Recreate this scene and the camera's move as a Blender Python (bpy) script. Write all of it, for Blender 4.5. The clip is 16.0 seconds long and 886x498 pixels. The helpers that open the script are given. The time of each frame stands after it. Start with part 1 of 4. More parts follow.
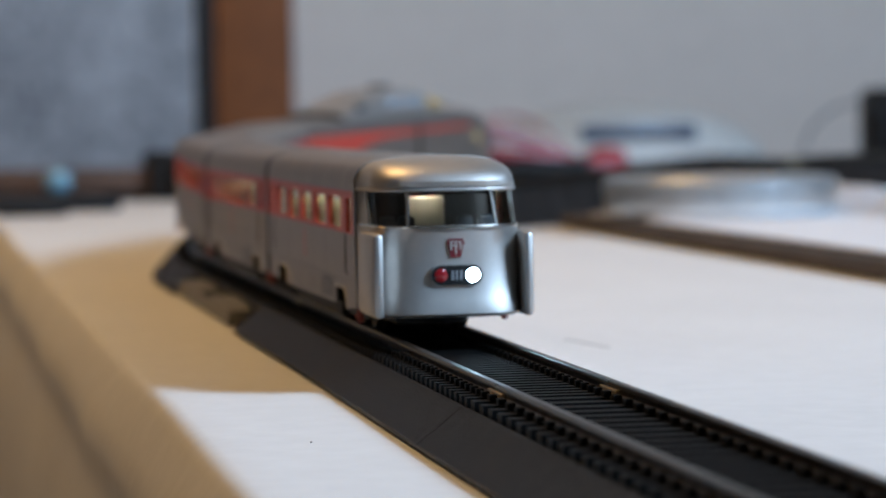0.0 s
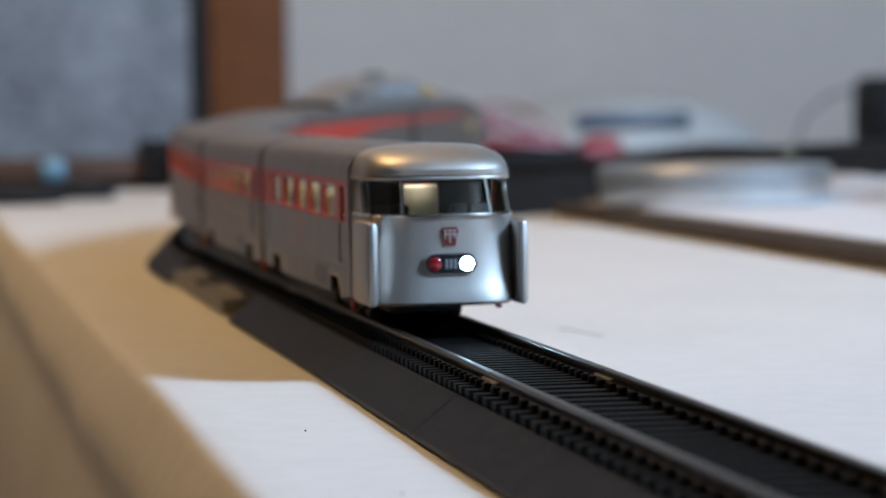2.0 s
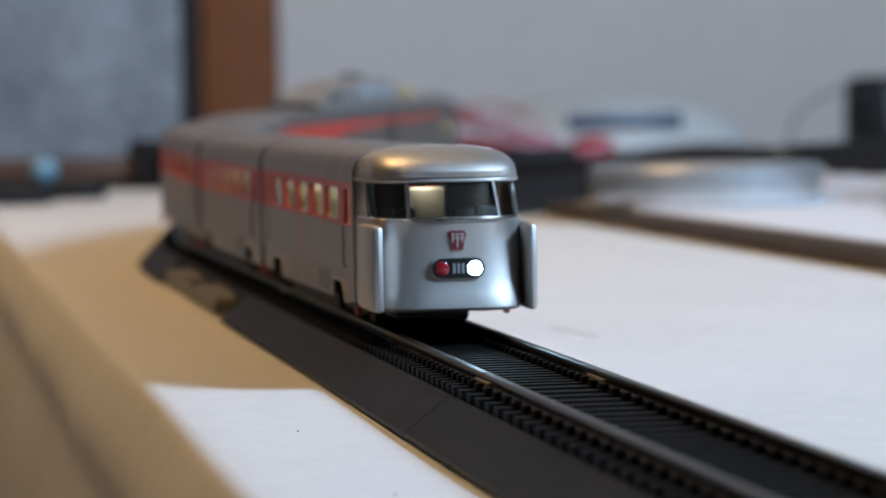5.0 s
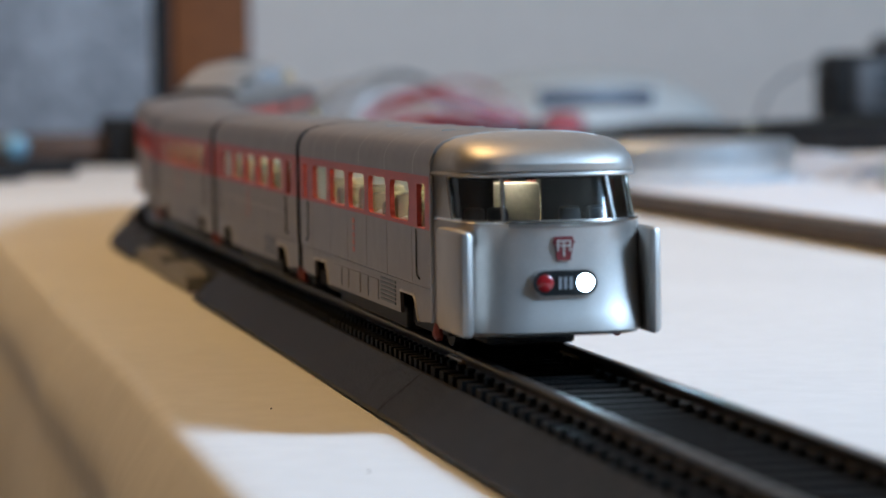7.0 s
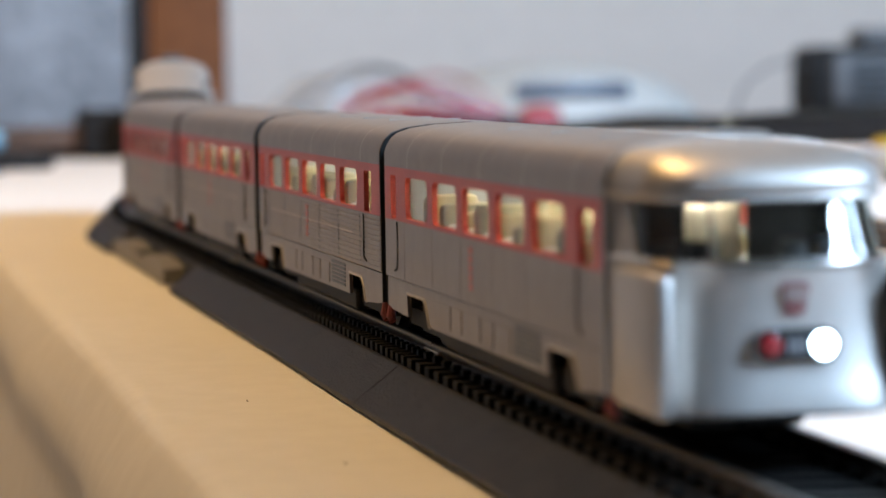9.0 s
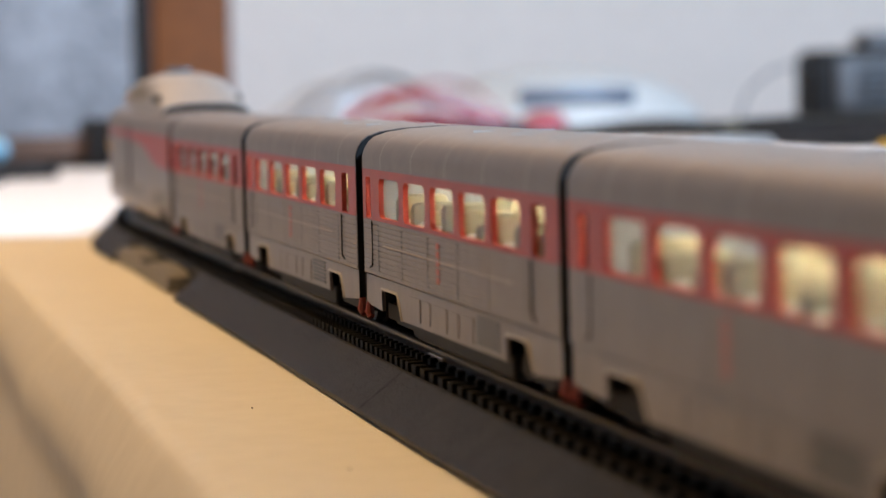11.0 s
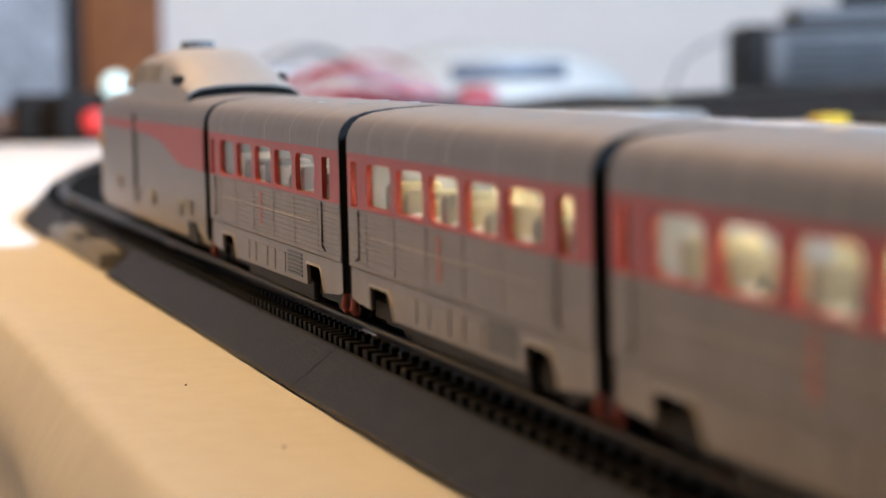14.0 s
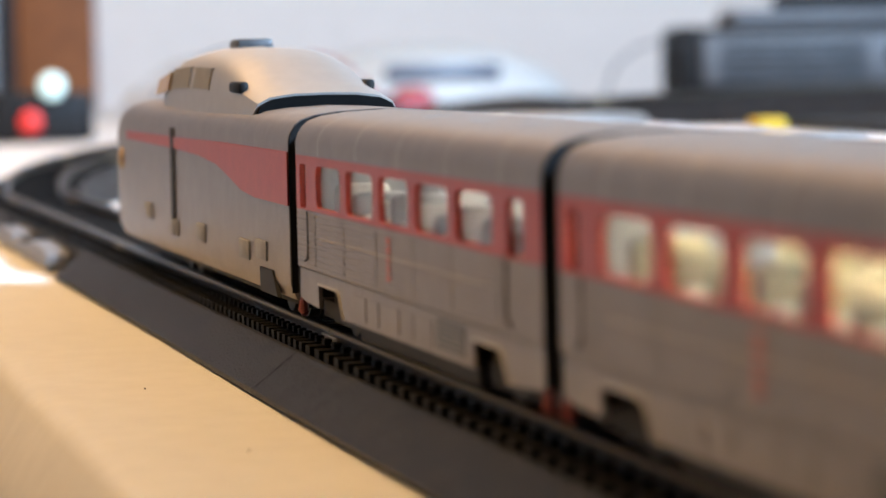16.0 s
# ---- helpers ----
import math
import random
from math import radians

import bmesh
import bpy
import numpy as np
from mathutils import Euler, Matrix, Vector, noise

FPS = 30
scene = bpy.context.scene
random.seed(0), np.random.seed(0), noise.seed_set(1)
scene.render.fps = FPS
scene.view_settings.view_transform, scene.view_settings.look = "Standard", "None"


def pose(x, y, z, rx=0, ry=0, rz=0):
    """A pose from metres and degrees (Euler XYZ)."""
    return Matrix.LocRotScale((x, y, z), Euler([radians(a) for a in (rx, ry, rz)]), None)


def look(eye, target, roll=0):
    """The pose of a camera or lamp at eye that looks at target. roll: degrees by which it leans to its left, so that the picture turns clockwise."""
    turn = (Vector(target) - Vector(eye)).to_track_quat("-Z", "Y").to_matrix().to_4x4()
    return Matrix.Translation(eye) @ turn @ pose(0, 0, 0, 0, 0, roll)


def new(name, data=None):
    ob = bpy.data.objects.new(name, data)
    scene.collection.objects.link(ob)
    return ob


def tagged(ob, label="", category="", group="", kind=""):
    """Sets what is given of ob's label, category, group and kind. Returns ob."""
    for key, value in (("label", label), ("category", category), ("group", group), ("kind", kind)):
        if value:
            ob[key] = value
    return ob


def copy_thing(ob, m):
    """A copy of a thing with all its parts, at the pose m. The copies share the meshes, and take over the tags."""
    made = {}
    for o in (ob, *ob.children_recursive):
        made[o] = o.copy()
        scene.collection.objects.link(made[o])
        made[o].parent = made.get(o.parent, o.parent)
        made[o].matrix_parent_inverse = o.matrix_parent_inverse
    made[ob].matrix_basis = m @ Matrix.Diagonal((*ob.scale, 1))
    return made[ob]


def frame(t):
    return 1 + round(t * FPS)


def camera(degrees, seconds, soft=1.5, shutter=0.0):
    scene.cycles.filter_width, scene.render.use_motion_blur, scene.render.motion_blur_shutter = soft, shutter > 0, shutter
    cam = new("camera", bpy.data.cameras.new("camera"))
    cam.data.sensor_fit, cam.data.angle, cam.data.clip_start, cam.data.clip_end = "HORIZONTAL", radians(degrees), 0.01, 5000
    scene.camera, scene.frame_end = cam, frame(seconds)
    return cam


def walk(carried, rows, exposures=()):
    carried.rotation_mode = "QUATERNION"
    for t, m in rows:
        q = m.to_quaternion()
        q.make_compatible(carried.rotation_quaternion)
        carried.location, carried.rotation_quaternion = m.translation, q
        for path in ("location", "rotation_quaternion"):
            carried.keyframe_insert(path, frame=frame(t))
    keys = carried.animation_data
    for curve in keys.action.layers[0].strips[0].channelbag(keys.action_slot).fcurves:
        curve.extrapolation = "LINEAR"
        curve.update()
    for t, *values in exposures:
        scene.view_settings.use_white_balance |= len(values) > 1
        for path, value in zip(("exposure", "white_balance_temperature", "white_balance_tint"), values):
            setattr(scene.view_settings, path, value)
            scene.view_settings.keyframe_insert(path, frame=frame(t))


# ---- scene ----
# ---- camera ----
cam = camera(17.2, 16.0, soft=1.5)
# seconds, eye, heading from -x towards +y, pitch, roll (degrees)
VIEW = [
    (0.0, 0.4521, -0.0990, 0.0520, 10.471, -2.688, -0.85),
    (0.5, 0.4521, -0.0990, 0.0520, 10.505, -2.704, -0.85),
    (1.0, 0.4521, -0.0990, 0.0520, 10.544, -2.798, -0.85),
    (1.5, 0.4521, -0.0990, 0.0520, 10.577, -2.861, -0.85),
    (2.0, 0.4521, -0.0990, 0.0520, 10.581, -2.914, -0.85),
    (2.5, 0.4521, -0.0990, 0.0520, 10.563, -2.941, -0.85),
    (3.0, 0.4521, -0.0990, 0.0520, 10.552, -2.953, -0.85),
    (3.5, 0.4521, -0.0991, 0.0520, 10.583, -2.957, -0.85),
    (4.0, 0.4521, -0.0991, 0.0521, 10.640, -2.952, -0.85),
    (6.5, 0.4521, -0.0995, 0.0521, 11.108, -3.140, -0.85),
    (7.0, 0.4521, -0.0996, 0.0522, 11.321, -3.382, -0.85),
    (7.5, 0.4521, -0.0995, 0.0521, 11.489, -3.536, -0.85),
    (8.0, 0.4521, -0.0995, 0.0521, 11.586, -3.553, -0.85),
    (8.5, 0.4521, -0.0995, 0.0520, 11.677, -3.525, -0.85),
    (9.0, 0.4520, -0.0995, 0.0520, 11.774, -3.521, -0.85),
    (11.5, 0.4520, -0.0990, 0.0517, 11.650, -3.361, -1.30),
    (12.0, 0.4520, -0.0989, 0.0516, 11.732, -3.356, -1.30),
    (12.5, 0.4520, -0.0988, 0.0516, 11.983, -3.443, -1.30),
    (13.0, 0.4520, -0.0990, 0.0517, 12.266, -3.647, -1.30),
    (13.5, 0.4520, -0.0992, 0.0519, 12.578, -3.811, -1.30),
    (14.0, 0.4520, -0.0994, 0.0521, 12.983, -3.911, -1.30),
    (14.5, 0.4520, -0.0997, 0.0523, 13.350, -4.018, -1.30),
    (15.0, 0.4519, -0.1011, 0.0524, 13.680, -3.930, -1.23),
    (15.5, 0.4518, -0.1027, 0.0526, 14.075, -3.866, -1.17),
    (16.0, 0.4517, -0.1042, 0.0528, 14.370, -3.929, -1.10),
]


def sight(eye, heading, pitch, roll):
    a, p = radians(heading), radians(pitch)
    way = Vector((-math.cos(a) * math.cos(p), math.sin(a) * math.cos(p), math.sin(p)))
    return look(eye, Vector(eye) + way, roll)


# seconds, stops, white balance
EXPOSURES = [(0.0, -0.20, 6250, 12), (4.2, -0.20, 6150, 12), (6.5, -0.12, 6150, 11), (7.5, 0.08, 6250, 11), (9.0, 0.58, 6400, 13), (11.5, 0.80, 6450, 15), (13.5, 0.92, 6420, 15), (16.0, 1.06, 6420, 15)]
walk(cam, [(t, sight((x, y, z), a, p, r)) for t, x, y, z, a, p, r in VIEW], EXPOSURES)
cam.data.dof.use_dof = True
cam.data.dof.focus_distance = 0.475
cam.data.dof.aperture_fstop = 27.0

# ---- world and light ----
world = bpy.data.worlds.new("world")
scene.world = world
world.use_nodes = True
wn = world.node_tree.nodes
sky = wn.new("ShaderNodeTexSky")
sky.sky_type = "NISHITA"
sky.sun_disc = False
sky.sun_elevation, sky.sun_rotation = radians(28), radians(45)
world.node_tree.links.new(sky.outputs[0], wn["Background"].inputs[0])
wn["Background"].inputs[1].default_value = 0.1


def area_lamp(name, eye, target, sx, sy, watts, colour):
    data = bpy.data.lights.new(name, "AREA")
    data.shape, data.size, data.size_y, data.energy, data.color = "RECTANGLE", sx, sy, watts, colour
    ob = new(name, data)
    ob.matrix_world = look(eye, target)
    return ob


# daylight in the window opening of the wall beside the table, and the warm ceiling lamp
area_lamp("window_daylight", (1.02, 1.64, 1.36), (-1.2, 0.0, 0.0), 0.50, 0.58, 104.0, (0.50, 0.735, 1.0))
area_lamp("ceiling_lamp_light", (-0.65, -0.45, 1.50), (-0.65, -0.20, 0.0), 0.4, 0.4, 16.0, (1.0, 0.60, 0.215))


# ---- materials ----
def mat(name, colour, rough=0.5, metal=0.0, vary=0.12, scale=40.0, bump=0.0, bump_scale=400.0, emit=None, power=0.0, coat=0.0, colour2=None, spec=0.5):
    """Principled surface with colour variation at two scales, and a fine relief."""
    m = bpy.data.materials.new(name)
    m.use_nodes = True
    nt = m.node_tree
    b = nt.nodes["Principled BSDF"]
    b.inputs["Roughness"].default_value, b.inputs["Metallic"].default_value = rough, metal
    b.inputs["Coat Weight"].default_value, b.inputs["Specular IOR Level"].default_value = coat, spec
    tc = nt.nodes.new("ShaderNodeTexCoord")
    n1, n2 = nt.nodes.new("ShaderNodeTexNoise"), nt.nodes.new("ShaderNodeTexNoise")
    n1.inputs["Scale"].default_value, n2.inputs["Scale"].default_value = scale, scale * 11
    n1.inputs["Detail"].default_value = n2.inputs["Detail"].default_value = 4
    add = nt.nodes.new("ShaderNodeMath")
    add.operation = "ADD"
    half = nt.nodes.new("ShaderNodeMath")
    half.operation = "MULTIPLY"
    half.inputs[1].default_value = 0.5
    ramp = nt.nodes.new("ShaderNodeValToRGB")
    lo = [max(0.0, c * (1 - vary)) for c in colour]
    hi = [min(1.0, c * (1 + vary)) for c in (colour2 or colour)]
    ramp.color_ramp.elements[0].color, ramp.color_ramp.elements[1].color = (*lo, 1), (*hi, 1)
    ramp.color_ramp.elements[0].position, ramp.color_ramp.elements[1].position = 0.36, 0.64
    L = nt.links.new
    for n in (n1, n2):
        L(tc.outputs["Object"], n.inputs["Vector"])
    L(n1.outputs["Fac"], add.inputs[0])
    L(n2.outputs["Fac"], add.inputs[1])
    L(add.outputs[0], half.inputs[0])
    L(half.outputs[0], ramp.inputs[0])
    L(ramp.outputs[0], b.inputs["Base Color"])
    if bump:
        n3, bp = nt.nodes.new("ShaderNodeTexNoise"), nt.nodes.new("ShaderNodeBump")
        n3.inputs["Scale"].default_value, n3.inputs["Detail"].default_value = bump_scale, 5
        bp.inputs["Strength"].default_value, bp.inputs["Distance"].default_value = 1.0, bump
        L(tc.outputs["Object"], n3.inputs["Vector"])
        L(n3.outputs["Fac"], bp.inputs["Height"])
        L(bp.outputs[0], b.inputs["Normal"])
    if emit:
        b.inputs["Emission Color"].default_value, b.inputs["Emission Strength"].default_value = (*emit, 1), power
    return m


def glass(name, tint, gloss):
    m = bpy.data.materials.new(name)
    m.use_nodes = True
    nt = m.node_tree
    nt.nodes.remove(nt.nodes["Principled BSDF"])
    tr, gl, mix = nt.nodes.new("ShaderNodeBsdfTransparent"), nt.nodes.new("ShaderNodeBsdfGlossy"), nt.nodes.new("ShaderNodeMixShader")
    tr.inputs[0].default_value = (*tint, 1)
    gl.inputs["Roughness"].default_value = 0.05
    mix.inputs[0].default_value = gloss
    nt.links.new(tr.outputs[0], mix.inputs[1])
    nt.links.new(gl.outputs[0], mix.inputs[2])
    nt.links.new(mix.outputs[0], nt.nodes["Material Output"].inputs[0])
    return m


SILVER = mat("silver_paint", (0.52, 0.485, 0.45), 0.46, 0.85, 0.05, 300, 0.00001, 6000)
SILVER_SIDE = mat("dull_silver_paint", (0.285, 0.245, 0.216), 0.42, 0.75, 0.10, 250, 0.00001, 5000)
CHROME = mat("bright_trim", (0.75, 0.74, 0.72), 0.2, 1.0, 0.03, 200)
RED = mat("red_paint", (0.45, 0.050, 0.032), 0.42, 0.0, 0.10, 200)
HOSE = mat("dull_red_hose", (0.26, 0.05, 0.035), 0.5, 0.0, 0.2, 300)
RED_DEEP = mat("deep_red_plastic", (0.33, 0.012, 0.018), 0.3, 0.0, 0.12, 120)
BLACK = mat("black_plastic", (0.010, 0.0095, 0.0095), 0.6, 0.0, 0.3, 200, spec=0.25)
DARK_IN = mat("dark_interior", (0.02, 0.018, 0.017), 0.6, 0.0, 0.3, 200)
CREAM = mat("cream_interior", (0.62, 0.60, 0.53), 0.6, 0.0, 0.15, 200)
PALE_IN = mat("pale_grey_interior", (0.56, 0.54, 0.52), 0.6, 0.0, 0.1, 200)
SEAT = mat("olive_seat", (0.24, 0.215, 0.13), 0.7, 0.0, 0.2, 300)
DARK_SEAT = mat("dark_grey_seat", (0.04, 0.04, 0.042), 0.6, 0.0, 0.15, 300)
GREY_SEAT = mat("grey_seat", (0.28, 0.28, 0.29), 0.6, 0.0, 0.15, 300)
LED = mat("warm_led", (0.9, 0.8, 0.6), 0.5, 0.0, 0.0, 100, emit=(1.0, 0.87, 0.66), power=15.0)
LED_DIM = mat("dim_led", (0.9, 0.85, 0.8), 0.5, 0.0, 0.0, 100, emit=(1.0, 0.88, 0.76), power=5.0)
WHITE_LAMP = mat("lit_white_lens", (0.9, 0.95, 1.0), 0.3, 0.0, 0.0, 100, emit=(0.50, 0.80, 1.0), power=45.0)
RED_LENS = mat("red_lens", (0.28, 0.012, 0.015), 0.12, 0.0, 0.1, 800, coat=0.6)
RIM = mat("pale_opening_rim", (0.50, 0.47, 0.43), 0.4, 0.5, 0.08, 300)
TAN_SEAT = mat("tan_seat", (0.36, 0.30, 0.17), 0.7, 0.0, 0.2, 300)
MARKING = mat("faded_red_marking", (0.55, 0.16, 0.13), 0.5, 0.0, 0.15, 400)
GOLD = mat("pale_lettering", (0.50, 0.43, 0.38), 0.45, 0.0, 0.1, 400)
MAROON = mat("maroon_enamel", (0.17, 0.018, 0.022), 0.3, 0.0, 0.1, 400)
PANE = glass("clear_glazing", (0.93, 0.95, 0.92), 0.10)
MATTE = mat("matte_black", (0.008, 0.008, 0.008), 0.9, 0.0, 0.2, 200, spec=0.03)
SMOKED = glass("windscreen_glazing", (0.82, 0.85, 0.82), 0.11)
BED = mat("black_roadbed_plastic", (0.0015, 0.0014, 0.0014), 0.45, 0.0, 0.3, 220, 0.0016, 1700, colour2=(0.027, 0.0235, 0.0225), spec=0.25)
TIE = mat("dark_tie_plastic", (0.0045, 0.004, 0.0037), 0.6, 0.0, 0.3, 300, 0.00005, 3000, spec=0.10)
RAIL_SIDE = mat("blackened_rail", (0.075, 0.055, 0.040), 0.30, 0.6, 0.35, 300)
RAIL_TOP = mat("worn_rail_head", (0.105, 0.092, 0.078), 0.33, 1.0, 0.12, 200)
BRASS = mat("rail_joiner_metal", (0.62, 0.50, 0.34), 0.35, 0.9, 0.15, 300)
CLOTH = mat("white_table_cover", (0.70, 0.69, 0.675), 0.75, 0.0, 0.04, 14, 0.00003, 350)
WALL = mat("pale_grey_wall_paint", (0.86, 0.77, 0.69), 0.8, 0.0, 0.03, 3, 0.0004, 60)
WOOD = mat("brown_stained_wood", (0.30, 0.098, 0.026), 0.7, 0.0, 0.25, 6)
DOOR = mat("blotched_pale_sheet", (0.30, 0.305, 0.325), 0.6, 0.0, 0.25, 9, colour2=(0.50, 0.505, 0.525))
# dark made-up finishes that keep unseen surfaces from bouncing fill light
FILL_CUT_WALL = mat("dark_brown_fill_cut_wall", (0.13, 0.085, 0.055), 0.6, 0.0, 0.25, 5)
FLOOR = mat("dark_fill_cut_floor", (0.09, 0.08, 0.075), 0.9, 0.0, 0.2, 20, 0.002, 300)
CEILING = mat("dull_brown_fill_cut_ceiling", (0.26, 0.21, 0.16), 0.85, 0.0, 0.03, 4)
WHITE_PLASTIC = mat("white_plastic", (0.70, 0.73, 0.74), 0.35, 0.0, 0.04, 20)
SCREEN = mat("blue_grey_display", (0.075, 0.095, 0.14), 0.3, 0.0, 0.1, 30)
GREY_PLASTIC = mat("grey_plastic", (0.075, 0.078, 0.082), 0.45, 0.0, 0.2, 30)
RADIO_FACE = mat("dull_blue_grey_panel", (0.11, 0.115, 0.125), 0.5, 0.0, 0.2, 30)
BOARD = mat("brown_grey_board_edge", (0.062, 0.048, 0.040), 0.7, 0.0, 0.25, 40, 0.0003, 400)
PAPER = mat("white_paper", (0.78, 0.78, 0.80), 0.7, 0.0, 0.04, 20)
FOIL = mat("silvery_wrap", (0.62, 0.66, 0.68), 0.32, 0.85, 0.12, 60, 0.0002, 160)
TAN = mat("tan_card", (0.42, 0.30, 0.22), 0.7, 0.0, 0.2, 40)
BEIGE = mat("pale_beige_card", (0.50, 0.43, 0.37), 0.7, 0.0, 0.15, 40)
UNIT = mat("off_white_unit_plastic", (0.60, 0.61, 0.59), 0.45, 0.0, 0.04, 20)
BAG = mat("translucent_grey_wrap", (0.52, 0.53, 0.54), 0.3, 0.0, 0.12, 25, 0.001, 80)
BLUE = mat("pale_blue_plastic", (0.20, 0.36, 0.44), 0.35, 0.0, 0.2, 30)
YELLOW = mat("yellow_plastic", (0.62, 0.42, 0.05), 0.8, 0.0, 0.1, 40, spec=0.1)
BROWN = mat("brown_model_body", (0.085, 0.045, 0.028), 0.6, 0.0, 0.3, 40)
GREY_CLIP = mat("grey_track_plug", (0.17, 0.165, 0.165), 0.5, 0.0, 0.2, 80, 0.0001, 800)
AMBER = mat("amber_lens_and_reflection", (0.65, 0.42, 0.16), 0.25, 0.2, 0.1, 200)
TEAL_LIGHT = mat("lit_pale_signal", (0.6, 0.8, 0.75), 0.4, emit=(0.55, 0.80, 0.74), power=0.3)
RED_LIGHT = mat("lit_red_signal", (0.5, 0.02, 0.02), 0.4, emit=(0.9, 0.06, 0.04), power=0.25)


# ---- mesh helpers ----
def empty(name, label, category, group="", kind=""):
    return tagged(new(name), label, category, group, kind)


def part(name, bm, material, parent=None, label="", smooth=True, kind=""):
    """One mesh object from a bmesh, under a thing or a part."""
    me = bpy.data.meshes.new(name)
    bmesh.ops.recalc_face_normals(bm, faces=bm.faces)
    bm.to_mesh(me)
    bm.free()
    for m in material if isinstance(material, (list, tuple)) else (material,):
        me.materials.append(m)
    if smooth:
        me.shade_smooth()
        me.set_sharp_from_angle(angle=radians(32))
    ob = new(name, me)
    if parent:
        ob.parent = parent
    return tagged(ob, label, kind=kind)


def box(bm, x0, x1, y0, y1, z0, z1, bevel=0.0, mi=0):
    m = Matrix.Translation(((x0 + x1) / 2, (y0 + y1) / 2, (z0 + z1) / 2)) @ Matrix.Diagonal((abs(x1 - x0), abs(y1 - y0), abs(z1 - z0), 1))
    r = bmesh.ops.create_cube(bm, size=1, matrix=m)
    faces = {f for v in r["verts"] for f in v.link_faces}
    for f in faces:
        f.material_index = mi
    if bevel:
        edges = list({e for v in r["verts"] for e in v.link_edges})
        bmesh.ops.bevel(bm, geom=edges, offset=bevel, segments=2, profile=0.5, affect="EDGES")


def cyl(bm, a, b, r0, r1=None, seg=16):
    a, b = Vector(a), Vector(b)
    q = (b - a).to_track_quat("Z", "Y").to_matrix().to_4x4()
    bmesh.ops.create_cone(bm, cap_ends=True, segments=seg, radius1=r0, radius2=r0 if r1 is None else r1,
                          depth=(b - a).length, matrix=Matrix.Translation((a + b) / 2) @ q)


def ball(bm, c, sx, sy, sz, seg=20):
    bmesh.ops.create_uvsphere(bm, u_segments=seg, v_segments=seg // 2 + 2, radius=1,
                              matrix=Matrix.Translation(c) @ Matrix.Diagonal((sx, sy, sz, 1)))


def loft(bm, rings, closed=False, caps=False, mi=0):
    rows = [[bm.verts.new(p) for p in ring] for ring in rings]
    n = len(rows[0])
    for a, b in zip(rows, rows[1:]):
        for i in range(n if closed else n - 1):
            j = (i + 1) % n
            f = bm.faces.new((a[i], a[j], b[j], b[i]))
            f.material_index = mi
    if caps:
        bm.faces.new(rows[0])
        bm.faces.new(rows[-1][::-1])
    return rows


def tube(bm, points, r, seg=8):
    """A round tube along points."""
    pts = [Vector(p) for p in points]
    rings = []
    for i, p in enumerate(pts):
        d = (pts[min(i + 1, len(pts) - 1)] - pts[max(i - 1, 0)]).normalized()
        q = d.to_track_quat("Z", "Y")
        rr = r[i] if isinstance(r, (list, tuple)) else r
        rings.append([p + q @ Vector((rr * math.cos(k * math.tau / seg), rr * math.sin(k * math.tau / seg), 0)) for k in range(seg)])
    loft(bm, rings, closed=True, caps=True)


def slab(bm, outline, y0, y1, mi=0):
    """A plate in the x-z plane with any outline, from y0 to y1."""
    a = [bm.verts.new((x, y0, z)) for x, z in outline]
    b = [bm.verts.new((x, y1, z)) for x, z in outline]
    fs = [bm.faces.new(a), bm.faces.new(b[::-1])]
    n = len(a)
    for i in range(n):
        fs.append(bm.faces.new((a[i], b[i], b[(i + 1) % n], a[(i + 1) % n])))
    for f in fs:
        f.material_index = mi


def rounded(xa, xb, za, zb, r, k=4):
    """Rounded rectangle, corner by corner."""
    out = []
    for cx, cz, a0 in ((xb - r, zb - r, 0), (xa + r, zb - r, 90), (xa + r, za + r, 180), (xb - r, za + r, 270)):
        out.append([(cx + r * math.cos(radians(a0 + 90 * i / k)), cz + r * math.sin(radians(a0 + 90 * i / k))) for i in range(k + 1)])
    return out


def holed_band(bm, x0, x1, z0, z1, holes, y0, y1):
    """A wall band from y0 to y1 with rounded openings that go through it."""
    holes = sorted(holes)
    cuts = [x0] + [(a[1] + b[0]) / 2 for a, b in zip(holes, holes[1:])] + [x1]
    for (xa, xb, za, zb, r), xl, xr in zip(holes, cuts, cuts[1:]):
        inner = rounded(xa, xb, za, zb, r)
        outer = ((xr, z1), (xl, z1), (xl, z0), (xr, z0))
        sets = []
        for y in (y0, y1):
            iv = [[bm.verts.new((x, y, z)) for x, z in c] for c in inner]
            ov = [bm.verts.new((x, y, z)) for x, z in outer]
            for c in range(4):
                for i in range(len(iv[c]) - 1):
                    bm.faces.new((ov[c], iv[c][i], iv[c][i + 1]))
                d = (c + 1) % 4
                bm.faces.new((ov[c], iv[c][-1], iv[d][0], ov[d]))
            sets.append(([v for c in iv for v in c], ov))
        (ia, _), (ib, _) = sets
        n = len(ia)
        for i in range(n):
            j = (i + 1) % n
            bm.faces.new((ia[i], ia[j], ib[j], ib[i]))
    bmesh.ops.remove_doubles(bm, verts=bm.verts, dist=0.000001)


# ---- track plan: straight along x, then a half circle behind ----
BEND_X, BEND_R, RAIL_Z = -0.4432, 0.5324, 0.0100


def lift(s):
    """The line climbs gently round the bend behind."""
    return min(0.020, max(0.0, 0.026 * (-0.43 - s)))


